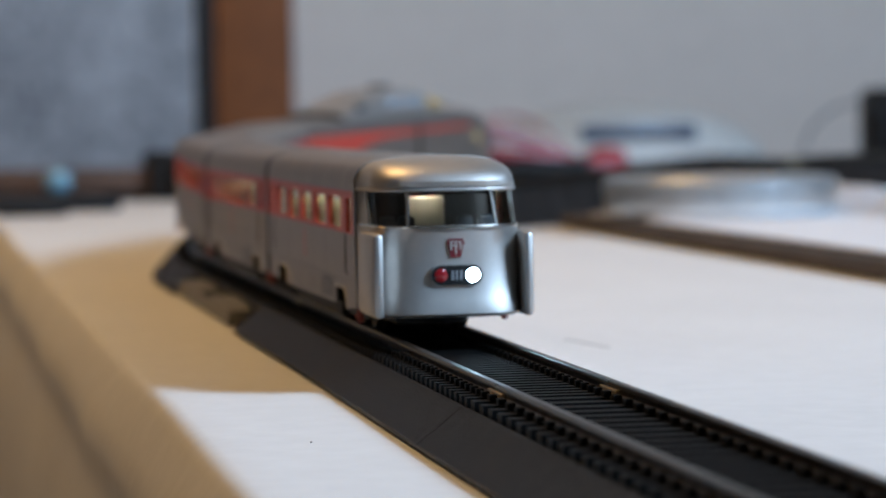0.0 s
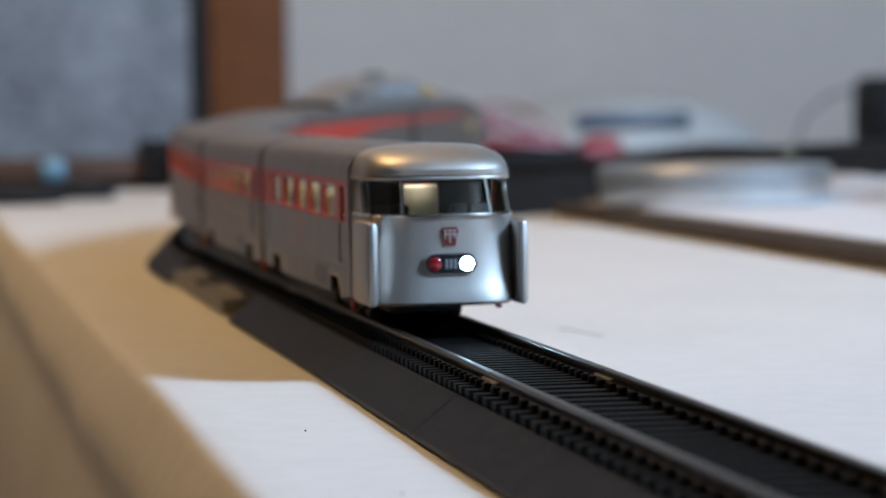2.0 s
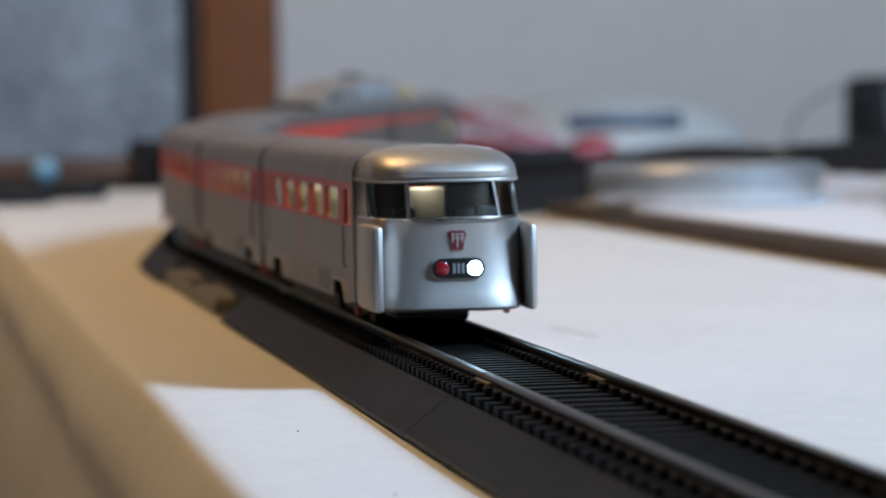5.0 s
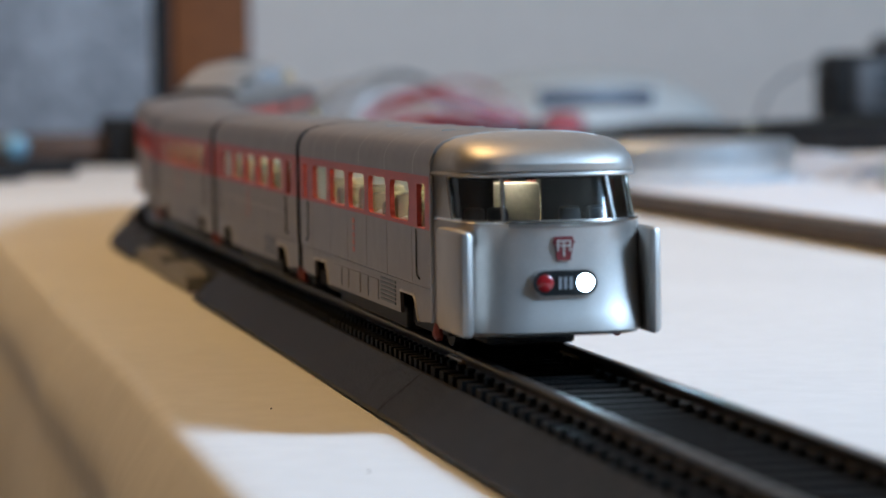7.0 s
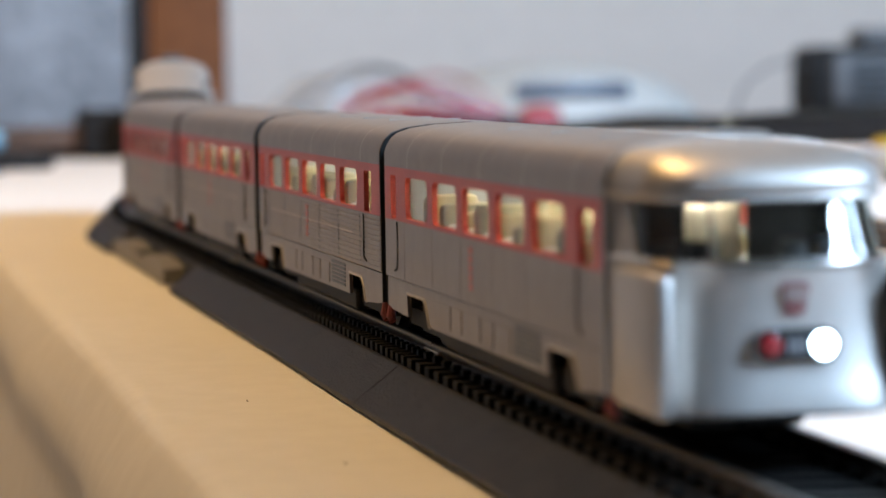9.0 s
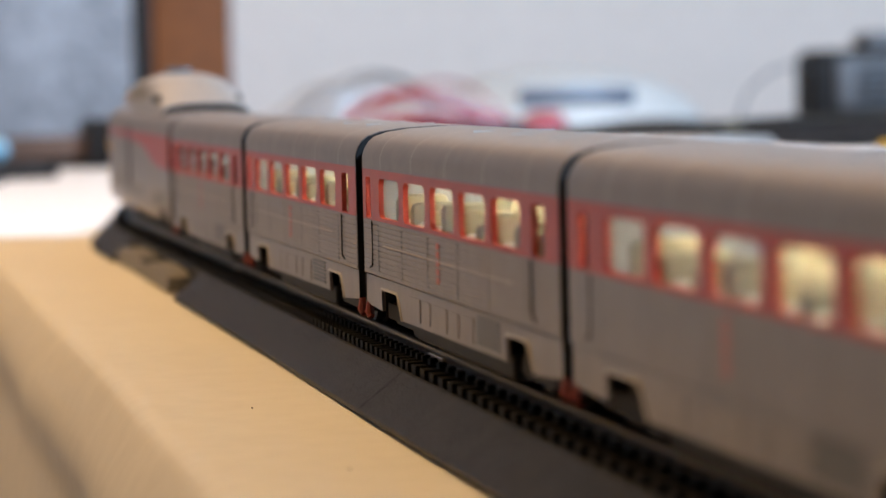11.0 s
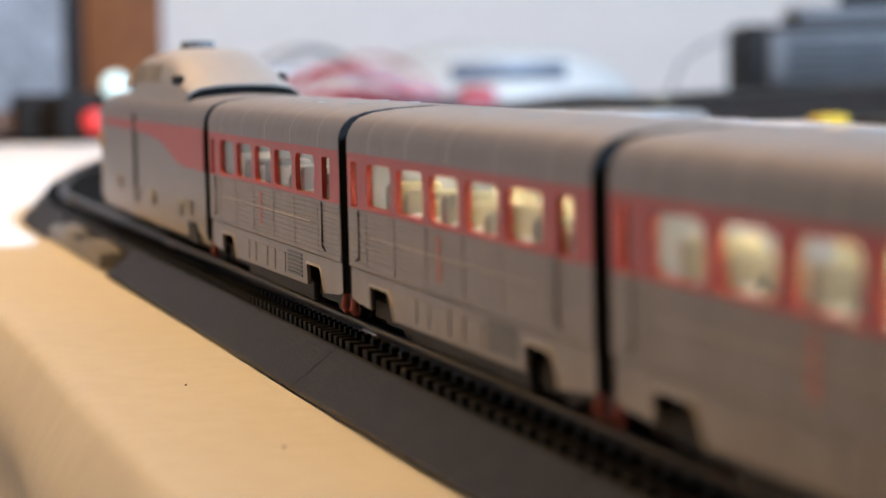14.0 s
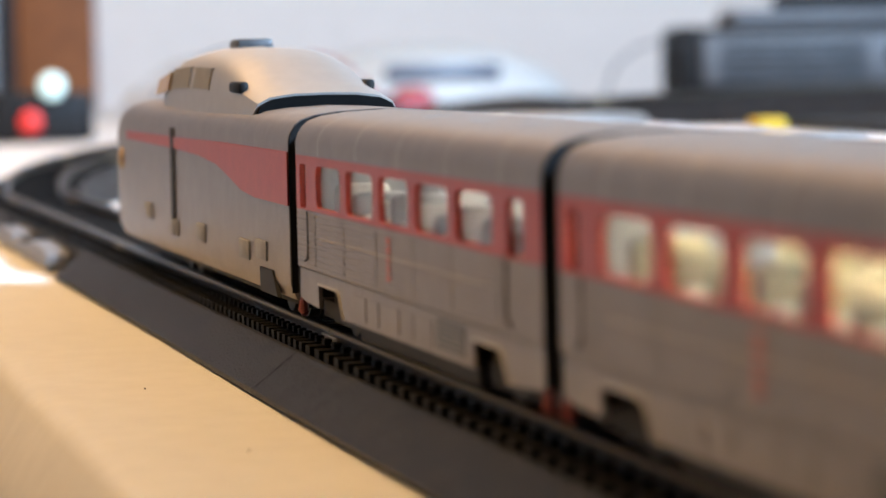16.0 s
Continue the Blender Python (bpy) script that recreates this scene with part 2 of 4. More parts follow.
def on_track(s, off=0.0):
    """Place and heading on the line, s metres along it; off: metres to the +y side."""
    if s >= BEND_X:
        return Vector((s, off, lift(s))), 0.0
    a = (BEND_X - s) / BEND_R
    if a <= math.pi:
        r = BEND_R - off
        return Vector((BEND_X - r * math.sin(a), BEND_R - r * math.cos(a), lift(s))), -a
    return Vector((BEND_X + (a - math.pi) * BEND_R, 2 * BEND_R - off, lift(s))), -math.pi


# ---- the room ----
def wall_box(name, x0, x1, y0, y1, z0, z1, material, label):
    bm = bmesh.new()
    box(bm, x0, x1, y0, y1, z0, z1)
    return tagged(part(name, bm, material, None, label, smooth=False), kind="structure")


# finish of floor, ceiling and unseen walls is invented, dark to cut fill
X0, X1, Y0, Y1, Z0, Z1 = -2.75, 3.4, -1.9, 1.72, -0.75, 1.78
wall_box("floor", X0 - 0.1, X1 + 0.1, Y0 - 0.1, Y1 + 0.1, Z0 - 0.1, Z0, FLOOR, "floor of the room, dark to cut fill light")
wall_box("ceiling", X0 - 0.1, X1 + 0.1, Y0 - 0.1, Y1 + 0.1, Z1, Z1 + 0.1, CEILING, "unseen ceiling, dull brown to cut fill light")
wall_box("wall_west", X0 - 0.1, X0, Y0 - 0.1, Y1 + 0.1, Z0, Z1, WALL, "pale grey painted wall behind the table")
wall_box("wall_east", X1, X1 + 0.1, Y0 - 0.1, Y1 + 0.1, Z0, Z1, FILL_CUT_WALL, "unseen made-up wall, dark brown to cut fill light")
wall_box("wall_south", X0, X1, Y0 - 0.1, Y0, Z0, Z1, FILL_CUT_WALL, "unseen made-up wall, dark brown to cut fill light")
# the wall with the window opening, in four pieces of one mesh
WX0, WX1, WZ0, WZ1 = 0.75, 1.29, 0.98, 1.72
bm = bmesh.new()
box(bm, X0, WX0, Y1, Y1 + 0.1, Z0, Z1)
box(bm, WX1, X1, Y1, Y1 + 0.1, Z0, Z1)
box(bm, WX0, WX1, Y1, Y1 + 0.1, Z0, WZ0)
box(bm, WX0, WX1, Y1, Y1 + 0.1, WZ1, Z1)
tagged(part("wall_north", bm, FILL_CUT_WALL, None, "unseen dark brown wall with a window opening, cutting fill light", smooth=False), kind="structure")
window = empty("window_1", "white framed window in the painted wall", "window", kind="structure")
for n, a in (("window_frame", (WX0, WX1, WZ0, WZ0 + 0.05)), ("window_frame", (WX0, WX1, WZ1 - 0.05, WZ1)),
             ("window_frame", (WX0, WX0 + 0.05, WZ0 + 0.05, WZ1 - 0.05)), ("window_frame", (WX1 - 0.05, WX1, WZ0 + 0.05, WZ1 - 0.05))):
    bm = bmesh.new()
    box(bm, a[0], a[1], Y1 + 0.02, Y1 + 0.08, a[2], a[3], 0.004)
    part(n, bm, WHITE_PLASTIC, window)

# door casing and the pale sheet beside it on the far wall
casing = empty("trim", "brown stained wooden door casing on the wall", "trim", kind="structure")
bm = bmesh.new()
box(bm, X0 + 0.002, X0 + 0.026, 0.240, 0.326, Z0, 1.45, 0.004)
part("upright", bm, WOOD, casing)
# dark colour stands in for the shade beside the casing
bm = bmesh.new()
box(bm, X0 + 0.002, X0 + 0.016, 0.222, 0.2395, Z0, 1.43, 0.002)
part("stop", bm, DARK_IN, casing, "door stop coloured dark for the casing's shadow side")
bm = bmesh.new()
box(bm, X0 + 0.003, X0 + 0.010, -0.75, 0.219, -0.02, 1.1, 0.001)
tagged(part("door_1", bm, DOOR, None, "pale blue-grey blotched door panel beside the casing"), kind="structure")

# table: white cover with a soft rounded edge that hangs down in folds
TX0, TX1, TY0, TY1 = -2.35, 0.95, -0.0465, 1.55
bm = bmesh.new()
prof = [(TY1, -0.003)]
prof += [(TY1 - i * (TY1 - TY0) / 8, 0.0) for i in range(1, 9)]
prof += [(TY0 - 0.0042 - 0.0046 * math.sin(radians(a)), -0.0046 + 0.0046 * math.cos(radians(a))) for a in (0, 15, 30, 45, 60)]
prof += [(TY0 - 0.0102, -0.0056), (TY0 - 0.0124, -0.0095), (TY0 - 0.0140, -0.0135), (TY0 - 0.0143, -0.0175), (TY0 - 0.0140, -0.0215), (TY0 - 0.0144, -0.0255), (TY0 - 0.0156, -0.0315), (TY0 - 0.0172, -0.040), (TY0 - 0.0188, -0.052),
         (TY0 - 0.020, -0.070), (TY0 - 0.021, -0.10), (TY0 - 0.024, -0.14), (TY0 - 0.026, -0.20), (TY0 - 0.03, -0.30)]
rings = []
nx = 150
for i in range(nx + 1):
    x = TX0 + (TX1 - TX0) * i / nx
    ring = []
    for y, z in prof:
        h = min(1.0, max(0.0, -z / 0.04))
        fold = 0.0013 * math.sin(x * 31 + 0.7) + 0.0008 * math.sin(x * 67 + 2 + z * 40)
        lump = 0.00045 * noise.noise(Vector((x * 7, y * 9, 1.0))) if y < 1.5 else 0
        near = min(1.0, max(0.0, (-0.040 - y) / 0.01)) if z > -0.003 else 1.0
        ring.append((x, y - h * fold, z + lump * near - 0.0005 * near * (0.5 + 0.5 * math.sin(x * 23))))
    rings.append(ring)
loft(bm, rings)
tagged(part("table_cover", bm, CLOTH, None, "white smooth table cover hanging over a rounded table edge"), category="table cover")
table = empty("table", "long plain table under the white cover", "table")
bm = bmesh.new()
box(bm, TX0 + 0.01, TX1 - 0.01, TY0 + 0.012, TY1 - 0.01, -0.045, -0.006)
part("tabletop", bm, TAN, table)
for x in (TX0 + 0.1, TX1 - 0.1):
    for y in (TY0 + 0.1, TY1 - 0.1):
        bm = bmesh.new()
        box(bm, x - 0.025, x + 0.025, y - 0.025, y + 0.025, Z0, -0.045, 0.003)
        part("leg", bm, WOOD, table)

# ---- track sections ----
TIE_STEP, BASE_W, TOP_W, BED_H, TIE_TOP = 0.0067, 0.0220, 0.0146, 0.0066, 0.0078
tie_meshes = {}


def bed_profile(inset=0.0):
    w, t = BASE_W - inset, TOP_W
    return [(-w, 0.0003), (-w, 0.0011), (-t - 0.0004, BED_H - 0.0001), (-t + 0.0003, BED_H), (-t + 0.0006, 0.0058), (t - 0.0006, 0.0058), (t - 0.0003, BED_H), (t + 0.0004, BED_H - 0.0001), (w, 0.0011), (w, 0.0003)]


def track_section(s0, s1, label, ties_apart=False, steps=1, cut=None, pitch=TIE_STEP):
    """A length of track from s0 to s1: roadbed, two rails, joiners and ties. cut: stretch whose near shoulder is left out."""
    sec = empty("track_section", label, "model track", "track sections of the loop")
    g = 0.00022
    bm = bmesh.new()
    stations = [s0 + g + (s1 - s0 - 2 * g) * i / steps for i in range(steps + 1)]
    spans = [(stations, bed_profile())]
    if cut:
        a, b = cut
        flat = [(-0.0150, 0.0003), (-0.0150, 0.0011), (-0.0149, BED_H - 0.0001), (-0.0143, BED_H)] + bed_profile()[4:]
        spans = [([s0 + g, a], bed_profile()), ([a, b], flat), ([b, s1 - g], bed_profile())]
    for st, pr in spans:
        rings = []
        for s in st:
            rings.append([on_track(s, y)[0] + Vector((0, 0, z if z > 0.002 else z - lift(s))) for y, z in pr])
        loft(bm, rings, closed=True, caps=True)
    part("roadbed", bm, BED, sec, smooth=False)
    for side in (-1, 1):
        c = side * 0.00895
        pr = [(-0.0012, 0.0074), (0.0012, 0.0074), (0.0012, 0.0079), (0.0003, 0.0083), (0.0003, 0.0091), (0.00072, 0.0094),
              (0.00072, 0.0098), (0.0005, 0.0100), (-0.0005, 0.0100), (-0.00072, 0.0098), (-0.00072, 0.0094), (-0.0003, 0.0091), (-0.0003, 0.0083), (-0.0012, 0.0079)]
        bm = bmesh.new()
        rows = loft(bm, [[on_track(s, c + y)[0] + Vector((0, 0, z)) for y, z in pr] for s in stations], closed=True, caps=True)
        for f in bm.faces:
            if f.calc_center_median().z > 0.00975:
                f.material_index = 1
        rail = part("rail", bm, (RAIL_SIDE, RAIL_TOP), sec, smooth=False)
        p, h = on_track(s1, c)
        bm = bmesh.new()
        box(bm, -0.0055, 0.0055, -0.0016, 0.0016, 0.0072, 0.0080, 0.0002)
        box(bm, -0.0055, 0.0055, -0.0009, 0.0009, 0.0079, 0.0089, 0.0002)
        j = part("joiner", bm, BRASS, rail, "bare metal rail joiner")
        j.matrix_basis = Matrix.Translation(p) @ Matrix.Rotation(h, 4, "Z")
    n = int(round((s1 - s0) / pitch))
    if ties_apart:
        for i in range(n):
            s = s0 + (i + 0.5) * (s1 - s0) / n
            if pitch not in tie_meshes:
                w = 0.24 * pitch
                bm = bmesh.new()
                box(bm, -w, w, -0.0139, 0.0139, 0.0055, TIE_TOP)
                for sgn in (-1, 1):
                    for off in (-0.0019, 0.0019):
                        box(bm, -0.7 * w, 0.7 * w, sgn * 0.00895 + off - 0.0006, sgn * 0.00895 + off + 0.0006, TIE_TOP - 0.0002, TIE_TOP + 0.0009)
                t = part("tie", bm, TIE, sec, smooth=False)
                tie_meshes[pitch] = t.data
            else:
                t = new("tie", tie_meshes[pitch])
                t.parent = sec
            t.location = (s, 0, 0)
    else:
        bm = bmesh.new()
        for i in range(n):
            s = s0 + (i + 0.5) * (s1 - s0) / n
            p, h = on_track(s)
            r = bmesh.ops.create_cube(bm, size=1, matrix=Matrix.Translation(p + Vector((0, 0, 0.0066))) @ Matrix.Rotation(h, 4, "Z") @ Matrix.Diagonal((0.0032, 0.0278, 0.002, 1)))
        part("tie_strip", bm, TIE, sec, smooth=False, kind="stuff")
    return sec


SEAM = 0.0113
for k in (0, 1, 2):
    track_section(SEAM + 0.2286 * k, SEAM + 0.2286 * (k + 1), "black plastic straight model track on raised roadbed", ties_apart=k < 2)
track_section(SEAM - 0.2286, SEAM, "black plastic straight model track with close fine ties", ties_apart=True, pitch=0.0044)
plug_track = track_section(BEND_X, SEAM - 0.2286, "black straight terminal track with a cut-away shoulder", ties_apart=True, cut=(-0.395, -0.238))
arc = BEND_R * radians(22.5)
for k in range(8):
    track_section(BEND_X - arc * (k + 1), BEND_X - arc * k, "black plastic curved model track on raised roadbed", steps=10)
for k in range(4):
    s1 = BEND_X - 8 * arc - 0.2286 * k
    track_section(s1 - 0.2286, s1, "black plastic straight model track on the return side")
plug = empty("track_plug", "grey plastic feeder plug in the track shoulder", "plug")
bm = bmesh.new()
slab(bm, [(-0.392, 0.0003), (-0.262, 0.0003), (-0.262, 0.0040), (-0.272, 0.0052), (-0.300, 0.0056), (-0.315, 0.0036), (-0.335, 0.0036), (-0.345, 0.0056), (-0.375, 0.0054), (-0.392, 0.0030)], -0.0208, -0.0152)
part("body", bm, GREY_CLIP, plug, smooth=False)
bm = bmesh.new()
box(bm, -0.333, -0.317, -0.0200, -0.0153, 0.0037, 0.0048, 0.0004)
part("slot", bm, BLACK, plug)

# ---- the train ----
PITCH, HW = 0.1397, 0.0146
WIN = [(0.0176 + 0.0204 * i, 0.0344 + 0.0204 * i, 0.0294, 0.0357, 0.0016) for i in range(5)]
SMALL = [(0.0060, 0.0104, 0.0290, 0.0357, 0.0006), (0.1224, 0.1290, 0.0290, 0.0357, 0.0006)]
RED_TOP, RED_LOW, CREASE, SKIRT, TOP = 0.0370, 0.0288, 0.0197, 0.0141, 0.0436
ROOF = [(HW, RED_TOP), (HW, 0.0390), (HW - 0.0004, 0.0402), (HW - 0.0011, 0.0413), (HW - 0.0021, 0.0421), (HW - 0.0042, 0.0428), (HW - 0.0080, 0.0433), (0.0, TOP)]
ROOF_RING = [(-y, z) for y, z in ROOF[:-1]] + [(0.0, TOP)] + [(y, z) for y, z in reversed(ROOF[:-1])]


def low(ob):
    """Car parts are drawn from the table up; their thing's base is the rail head."""
    ob.location.z -= RAIL_Z
    return ob


def carpart(name, bm, material, parent, label="", smooth=True):
    return low(part(name, bm, material, parent, label, smooth))


def car_wheels(car, xs):
    for x in xs:
        for side in (-1, 1):
            bm = bmesh.new()
            cyl(bm, (x, side * 0.0072, 0.0146), (x, side * 0.0090, 0.0146), 0.0046, seg=20)
            cyl(bm, (x, side * 0.0070, 0.0146), (x, side * 0.0074, 0.0146), 0.0051, seg=20)
            carpart("wheel", bm, BLACK, car)
        bm = bmesh.new()
        cyl(bm, (x, -0.0072, 0.0146), (x, 0.0072, 0.0146), 0.001, seg=8)
        carpart("axle", bm, BLACK, car)


def car_roof(car, x0, x1, seams):
    bm = bmesh.new()
    outer = ROOF_RING
    inner = [(y * 0.945, z - 0.0009) for y, z in ROOF_RING]
    loop = outer + inner[::-1]
    loft(bm, [[(x, y, z) for y, z in loop] for x in (x0, x1)], closed=True, caps=True)
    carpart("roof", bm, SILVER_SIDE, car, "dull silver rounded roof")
    for x in seams:
        bm = bmesh.new()
        ring = [(y * 1.006, z + 0.00012) for y, z in ROOF_RING]
        loft(bm, [[(x + d, y, z) for y, z in ring] for d in (-0.0002, 0.0002)])
        carpart("roof_seam", bm, SILVER, car)
    for x in seams[1:4]:
        bm = bmesh.new()
        box(bm, x + 0.006, x + 0.0064, -0.0062, 0.0062, 0.0428, 0.04352)
        carpart("roof_rib", bm, RIM, car, smooth=False)


def skirt_outline(x0, x1):
    cut = lambda a, b: [(a, SKIRT + 0.0003), (a - 0.0006, 0.0174), (a, 0.0178), (b - 0.0035, 0.0178), (b - 0.0022, 0.0172), (b - 0.0004, 0.0150), (b + 0.0006, SKIRT)]
    pts = [(x0, CREASE), (x0, 0.0152), (x0 + 0.004, SKIRT + 0.0006)]
    pts += cut(0.0172, 0.0330)
    pts += cut(0.1062, 0.1205)
    pts += [(x1 - 0.004, SKIRT + 0.0006), (x1, 0.0152), (x1, CREASE)]
    return pts


def car_side(car, side, x0, x1, fluted):
    """One side: skirt, lower panels, red window band with its panes, markings and grille."""
    yo, yi = side * HW, side * (HW - 0.0009)
    bm = bmesh.new()
    slab(bm, skirt_outline(x0, x1), side * (HW - 0.0003), yi)
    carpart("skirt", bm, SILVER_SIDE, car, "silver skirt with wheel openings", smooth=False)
    yr = side * (HW - 0.0003)
    for xa, xb in ((0.0172, 0.0330), (0.1062, 0.1205)):
        bm = bmesh.new()
        tube(bm, [(xa - 0.0003, yr, 0.0180), (xb - 0.0034, yr, 0.0180), (xb - 0.0020, yr, 0.0173), (xb - 0.0002, yr, 0.0151), (xb + 0.0008, yr, SKIRT)], 0.00024, 6)
        carpart("opening_rim", bm, RIM, car, "pale rim of the wheel opening")
        # black plate stands in for the shade inside the wheel opening
        bm = bmesh.new()
        yw = side * (HW - 0.0032)
        box(bm, xa - 0.0015, xb + 0.0015, yw - 0.0003, yw + 0.0003, 0.0122, 0.0192)
        carpart("opening_shade", bm, BLACK, car, smooth=False)
    # lower panel
    z0, z1 = CREASE + 0.0002, RED_LOW
    if fluted:
        bm = bmesh.new()
        n = 11
        pr = [(yi, z0)]
        for i in range(n):
            za, zb = z0 + (z1 - z0) * i / n, z0 + (z1 - z0) * (i + 1) / n
            h = (zb - za)
            pr += [(yo - side * 0.00012, za), (yo, za + 0.25 * h), (yo, za + 0.8 * h), (yo - side * 0.00012, zb - 0.0000001)]
        pr += [(yi, z1)]
        loft(bm, [[(x, y, z) for y, z in pr] for x in (x0, x1)], closed=True, caps=True)
        carpart("side_panel", bm, SILVER_SIDE, car, "fine fluted silver side panel", smooth=False)
    else:
        cuts = [x0, 0.0165, 0.0375, 0.0570, 0.0765, 0.0960, 0.1180, x1]
        for a, b in zip(cuts, cuts[1:]):
            bm = bmesh.new()
            box(bm, a + 0.00012, b - 0.00012, min(yo, yi), max(yo, yi), z0, z1)
            carpart("side_panel", bm, SILVER_SIDE, car, smooth=False)
        bm = bmesh.new()
        box(bm, x0, x1, side * (HW - 0.0013) - 0.0001, side * (HW - 0.0013) + 0.0001, SKIRT + 0.005, RED_LOW)
        carpart("backing", bm, BLACK, car, smooth=False)
    bm = bmesh.new()
    box(bm, x0, x1, side * (HW - 0.0010) - 0.0003, side * (HW - 0.0010) + 0.0003, CREASE - 0.0001, CREASE + 0.0004)
    carpart("crease_line", bm, BLACK, car, smooth=False)
    # window band
    bm = bmesh.new()
    holed_band(bm, x0, x1, RED_LOW, RED_TOP, WIN + SMALL, yo, side * (HW - 0.0008))
    band = carpart("window_band", bm, RED, car, "red window band with rounded windows", smooth=False)
    for xa, xb, za, zb, r in WIN + SMALL:
        bm = bmesh.new()
        ym = side * (HW - 0.0007)
        box(bm, xa - 0.0003, xb + 0.0003, ym - 0.0001, ym + 0.0001, za - 0.0003, zb + 0.0003)
        p = part("pane", bm, PANE, band, smooth=False)
        p.visible_shadow = False
    # door grooves below the small windows
    for xa, dx in ((0.0112, -0.0006), (0.1218, 0.0006)):
        bm = bmesh.new()
        tube(bm, [(xa, yo, 0.0286), (xa, yo, 0.0222), (xa + dx * 0.5, yo, 0.0214), (xa + dx * 4, yo, 0.0210)], 0.00019, 6)
        carpart("door_groove", bm, BLACK, car)
    # grille between the wheel openings
    for i in range(6):
        bm = bmesh.new()
        z = 0.0153 + 0.00068 * i
        box(bm, 0.0885, 0.1020, min(side * (HW - 0.0004), side * (HW - 0.00016)), max(side * (HW - 0.0004), side * (HW - 0.00016)), z, z + 0.0004)
        carpart("louvre", bm, GREY_PLASTIC, car, smooth=False)
    # raised access plates on the skirt
    for xa, xb in ((0.0400, 0.0485), (0.0505, 0.0560), (0.0580, 0.0680), (0.0700, 0.0760), (0.0780, 0.0860)):
        bm = bmesh.new()
        box(bm, xa, xb, min(side * (HW - 0.0004), side * (HW - 0.00018)), max(side * (HW - 0.0004), side * (HW - 0.00018)), 0.0150, 0.0184)
        carpart("skirt_plate", bm, SILVER_SIDE, car, smooth=False)
    # unreadable vertical marking
    for i in range(5):
        bm = bmesh.new()
        z = 0.0218 + 0.00125 * i
        box(bm, 0.0626, 0.0646, min(yo - side * 0.0003, yo + side * 0.00008), max(yo - side * 0.0003, yo + side * 0.00008), z, z + 0.0009)
        carpart("marking", bm, MARKING, car, smooth=False)
    if fluted:
        for x in (0.0165, 0.0360, 0.0560, 0.0770, 0.0970, 0.1180):
            bm = bmesh.new()
            box(bm, x - 0.00010, x + 0.00010, min(yi, yo + side * 0.00004), max(yi, yo + side * 0.00004), CREASE + 0.0006, RED_LOW - 0.0002)
            carpart("panel_seam", bm, GREY_SEAT, car, smooth=False)
        bm = bmesh.new()
        box(bm, 0.020, 0.112, yo - 0.0001, yo + 0.0001, 0.02495, 0.02512)
        carpart("pale_line", bm, GOLD, car, smooth=False)
    # red hose ends
    for x in (x0 + 0.0002, x1 - 0.0002):
        bm = bmesh.new()
        tube(bm, [(x, side * 0.0132, 0.0164), (x, side * 0.0138, 0.0148), (x + 0.0003, side * 0.0140, 0.0132), (x + 0.0008, side * 0.0138, 0.0125)], [0.0005, 0.0006, 0.0008, 0.0006], 8)
        carpart("hose", bm, HOSE, car, "small red hose at the car end")


def car_inside(car, x0, x1, lit, seat_mats):
    bm = bmesh.new()
    box(bm, x0 + 0.001, x1 - 0.001, -HW + 0.0016, HW - 0.0016, 0.0194, 0.0215)
    carpart("floor_pan", bm, PALE_IN, car, smooth=False)
    for i in range(9):
        x = 0.0185 + 0.0118 * i
        for side in (-1, 1):
            bm = bmesh.new()
            box(bm, x, x + 0.0030, side * 0.0080 - 0.0042, side * 0.0080 + 0.0042, 0.0215, 0.0331 - 0.0008 * (i % 3), 0.0012)
            back = carpart("seat", bm, seat_mats[(i + (side > 0)) % 2], car)
            bm = bmesh.new()
            box(bm, x + 0.0031, x + 0.0085, side * 0.0080 - 0.0042, side * 0.0080 + 0.0042, 0.0215, 0.0293, 0.0012)
            part("cushion", bm, PALE_IN, back)
    bm = bmesh.new()
    box(bm, x0 + 0.004, x1 - 0.004, -HW + 0.003, HW - 0.003, 0.0382, 0.0387)
    carpart("headlining", bm, CREAM, car, smooth=False)
    bm = bmesh.new()
    box(bm, 0.036, 0.102, -0.0125, 0.0125, 0.0112, 0.0150, 0.0006)
    box(bm, x0 + 0.004, 0.036, -0.0115, 0.0115, 0.0125, 0.0150)
    box(bm, 0.102, x1 - 0.004, -0.0115, 0.0115, 0.0125, 0.0150)
    carpart("underframe", bm, BLACK, car, smooth=False)
    for x in (x0 + 0.0024, x1 - 0.0028)[:2 if x1 > NX0 else 1]:
        bm = bmesh.new()
        box(bm, x, x + 0.0004, -HW + 0.0018, HW - 0.0018, 0.0216, 0.0380)
        carpart("bulkhead", bm, GREY_SEAT, car, smooth=False)
    if lit:
        bm = bmesh.new()
        box(bm, x0 + 0.006, x1 - (0.006 if x1 == NX0 else 0.014), -0.0012, 0.0012, 0.0374, 0.0379)
        carpart("light_strip", bm, lit, car, "glowing warm interior light strip", smooth=False)


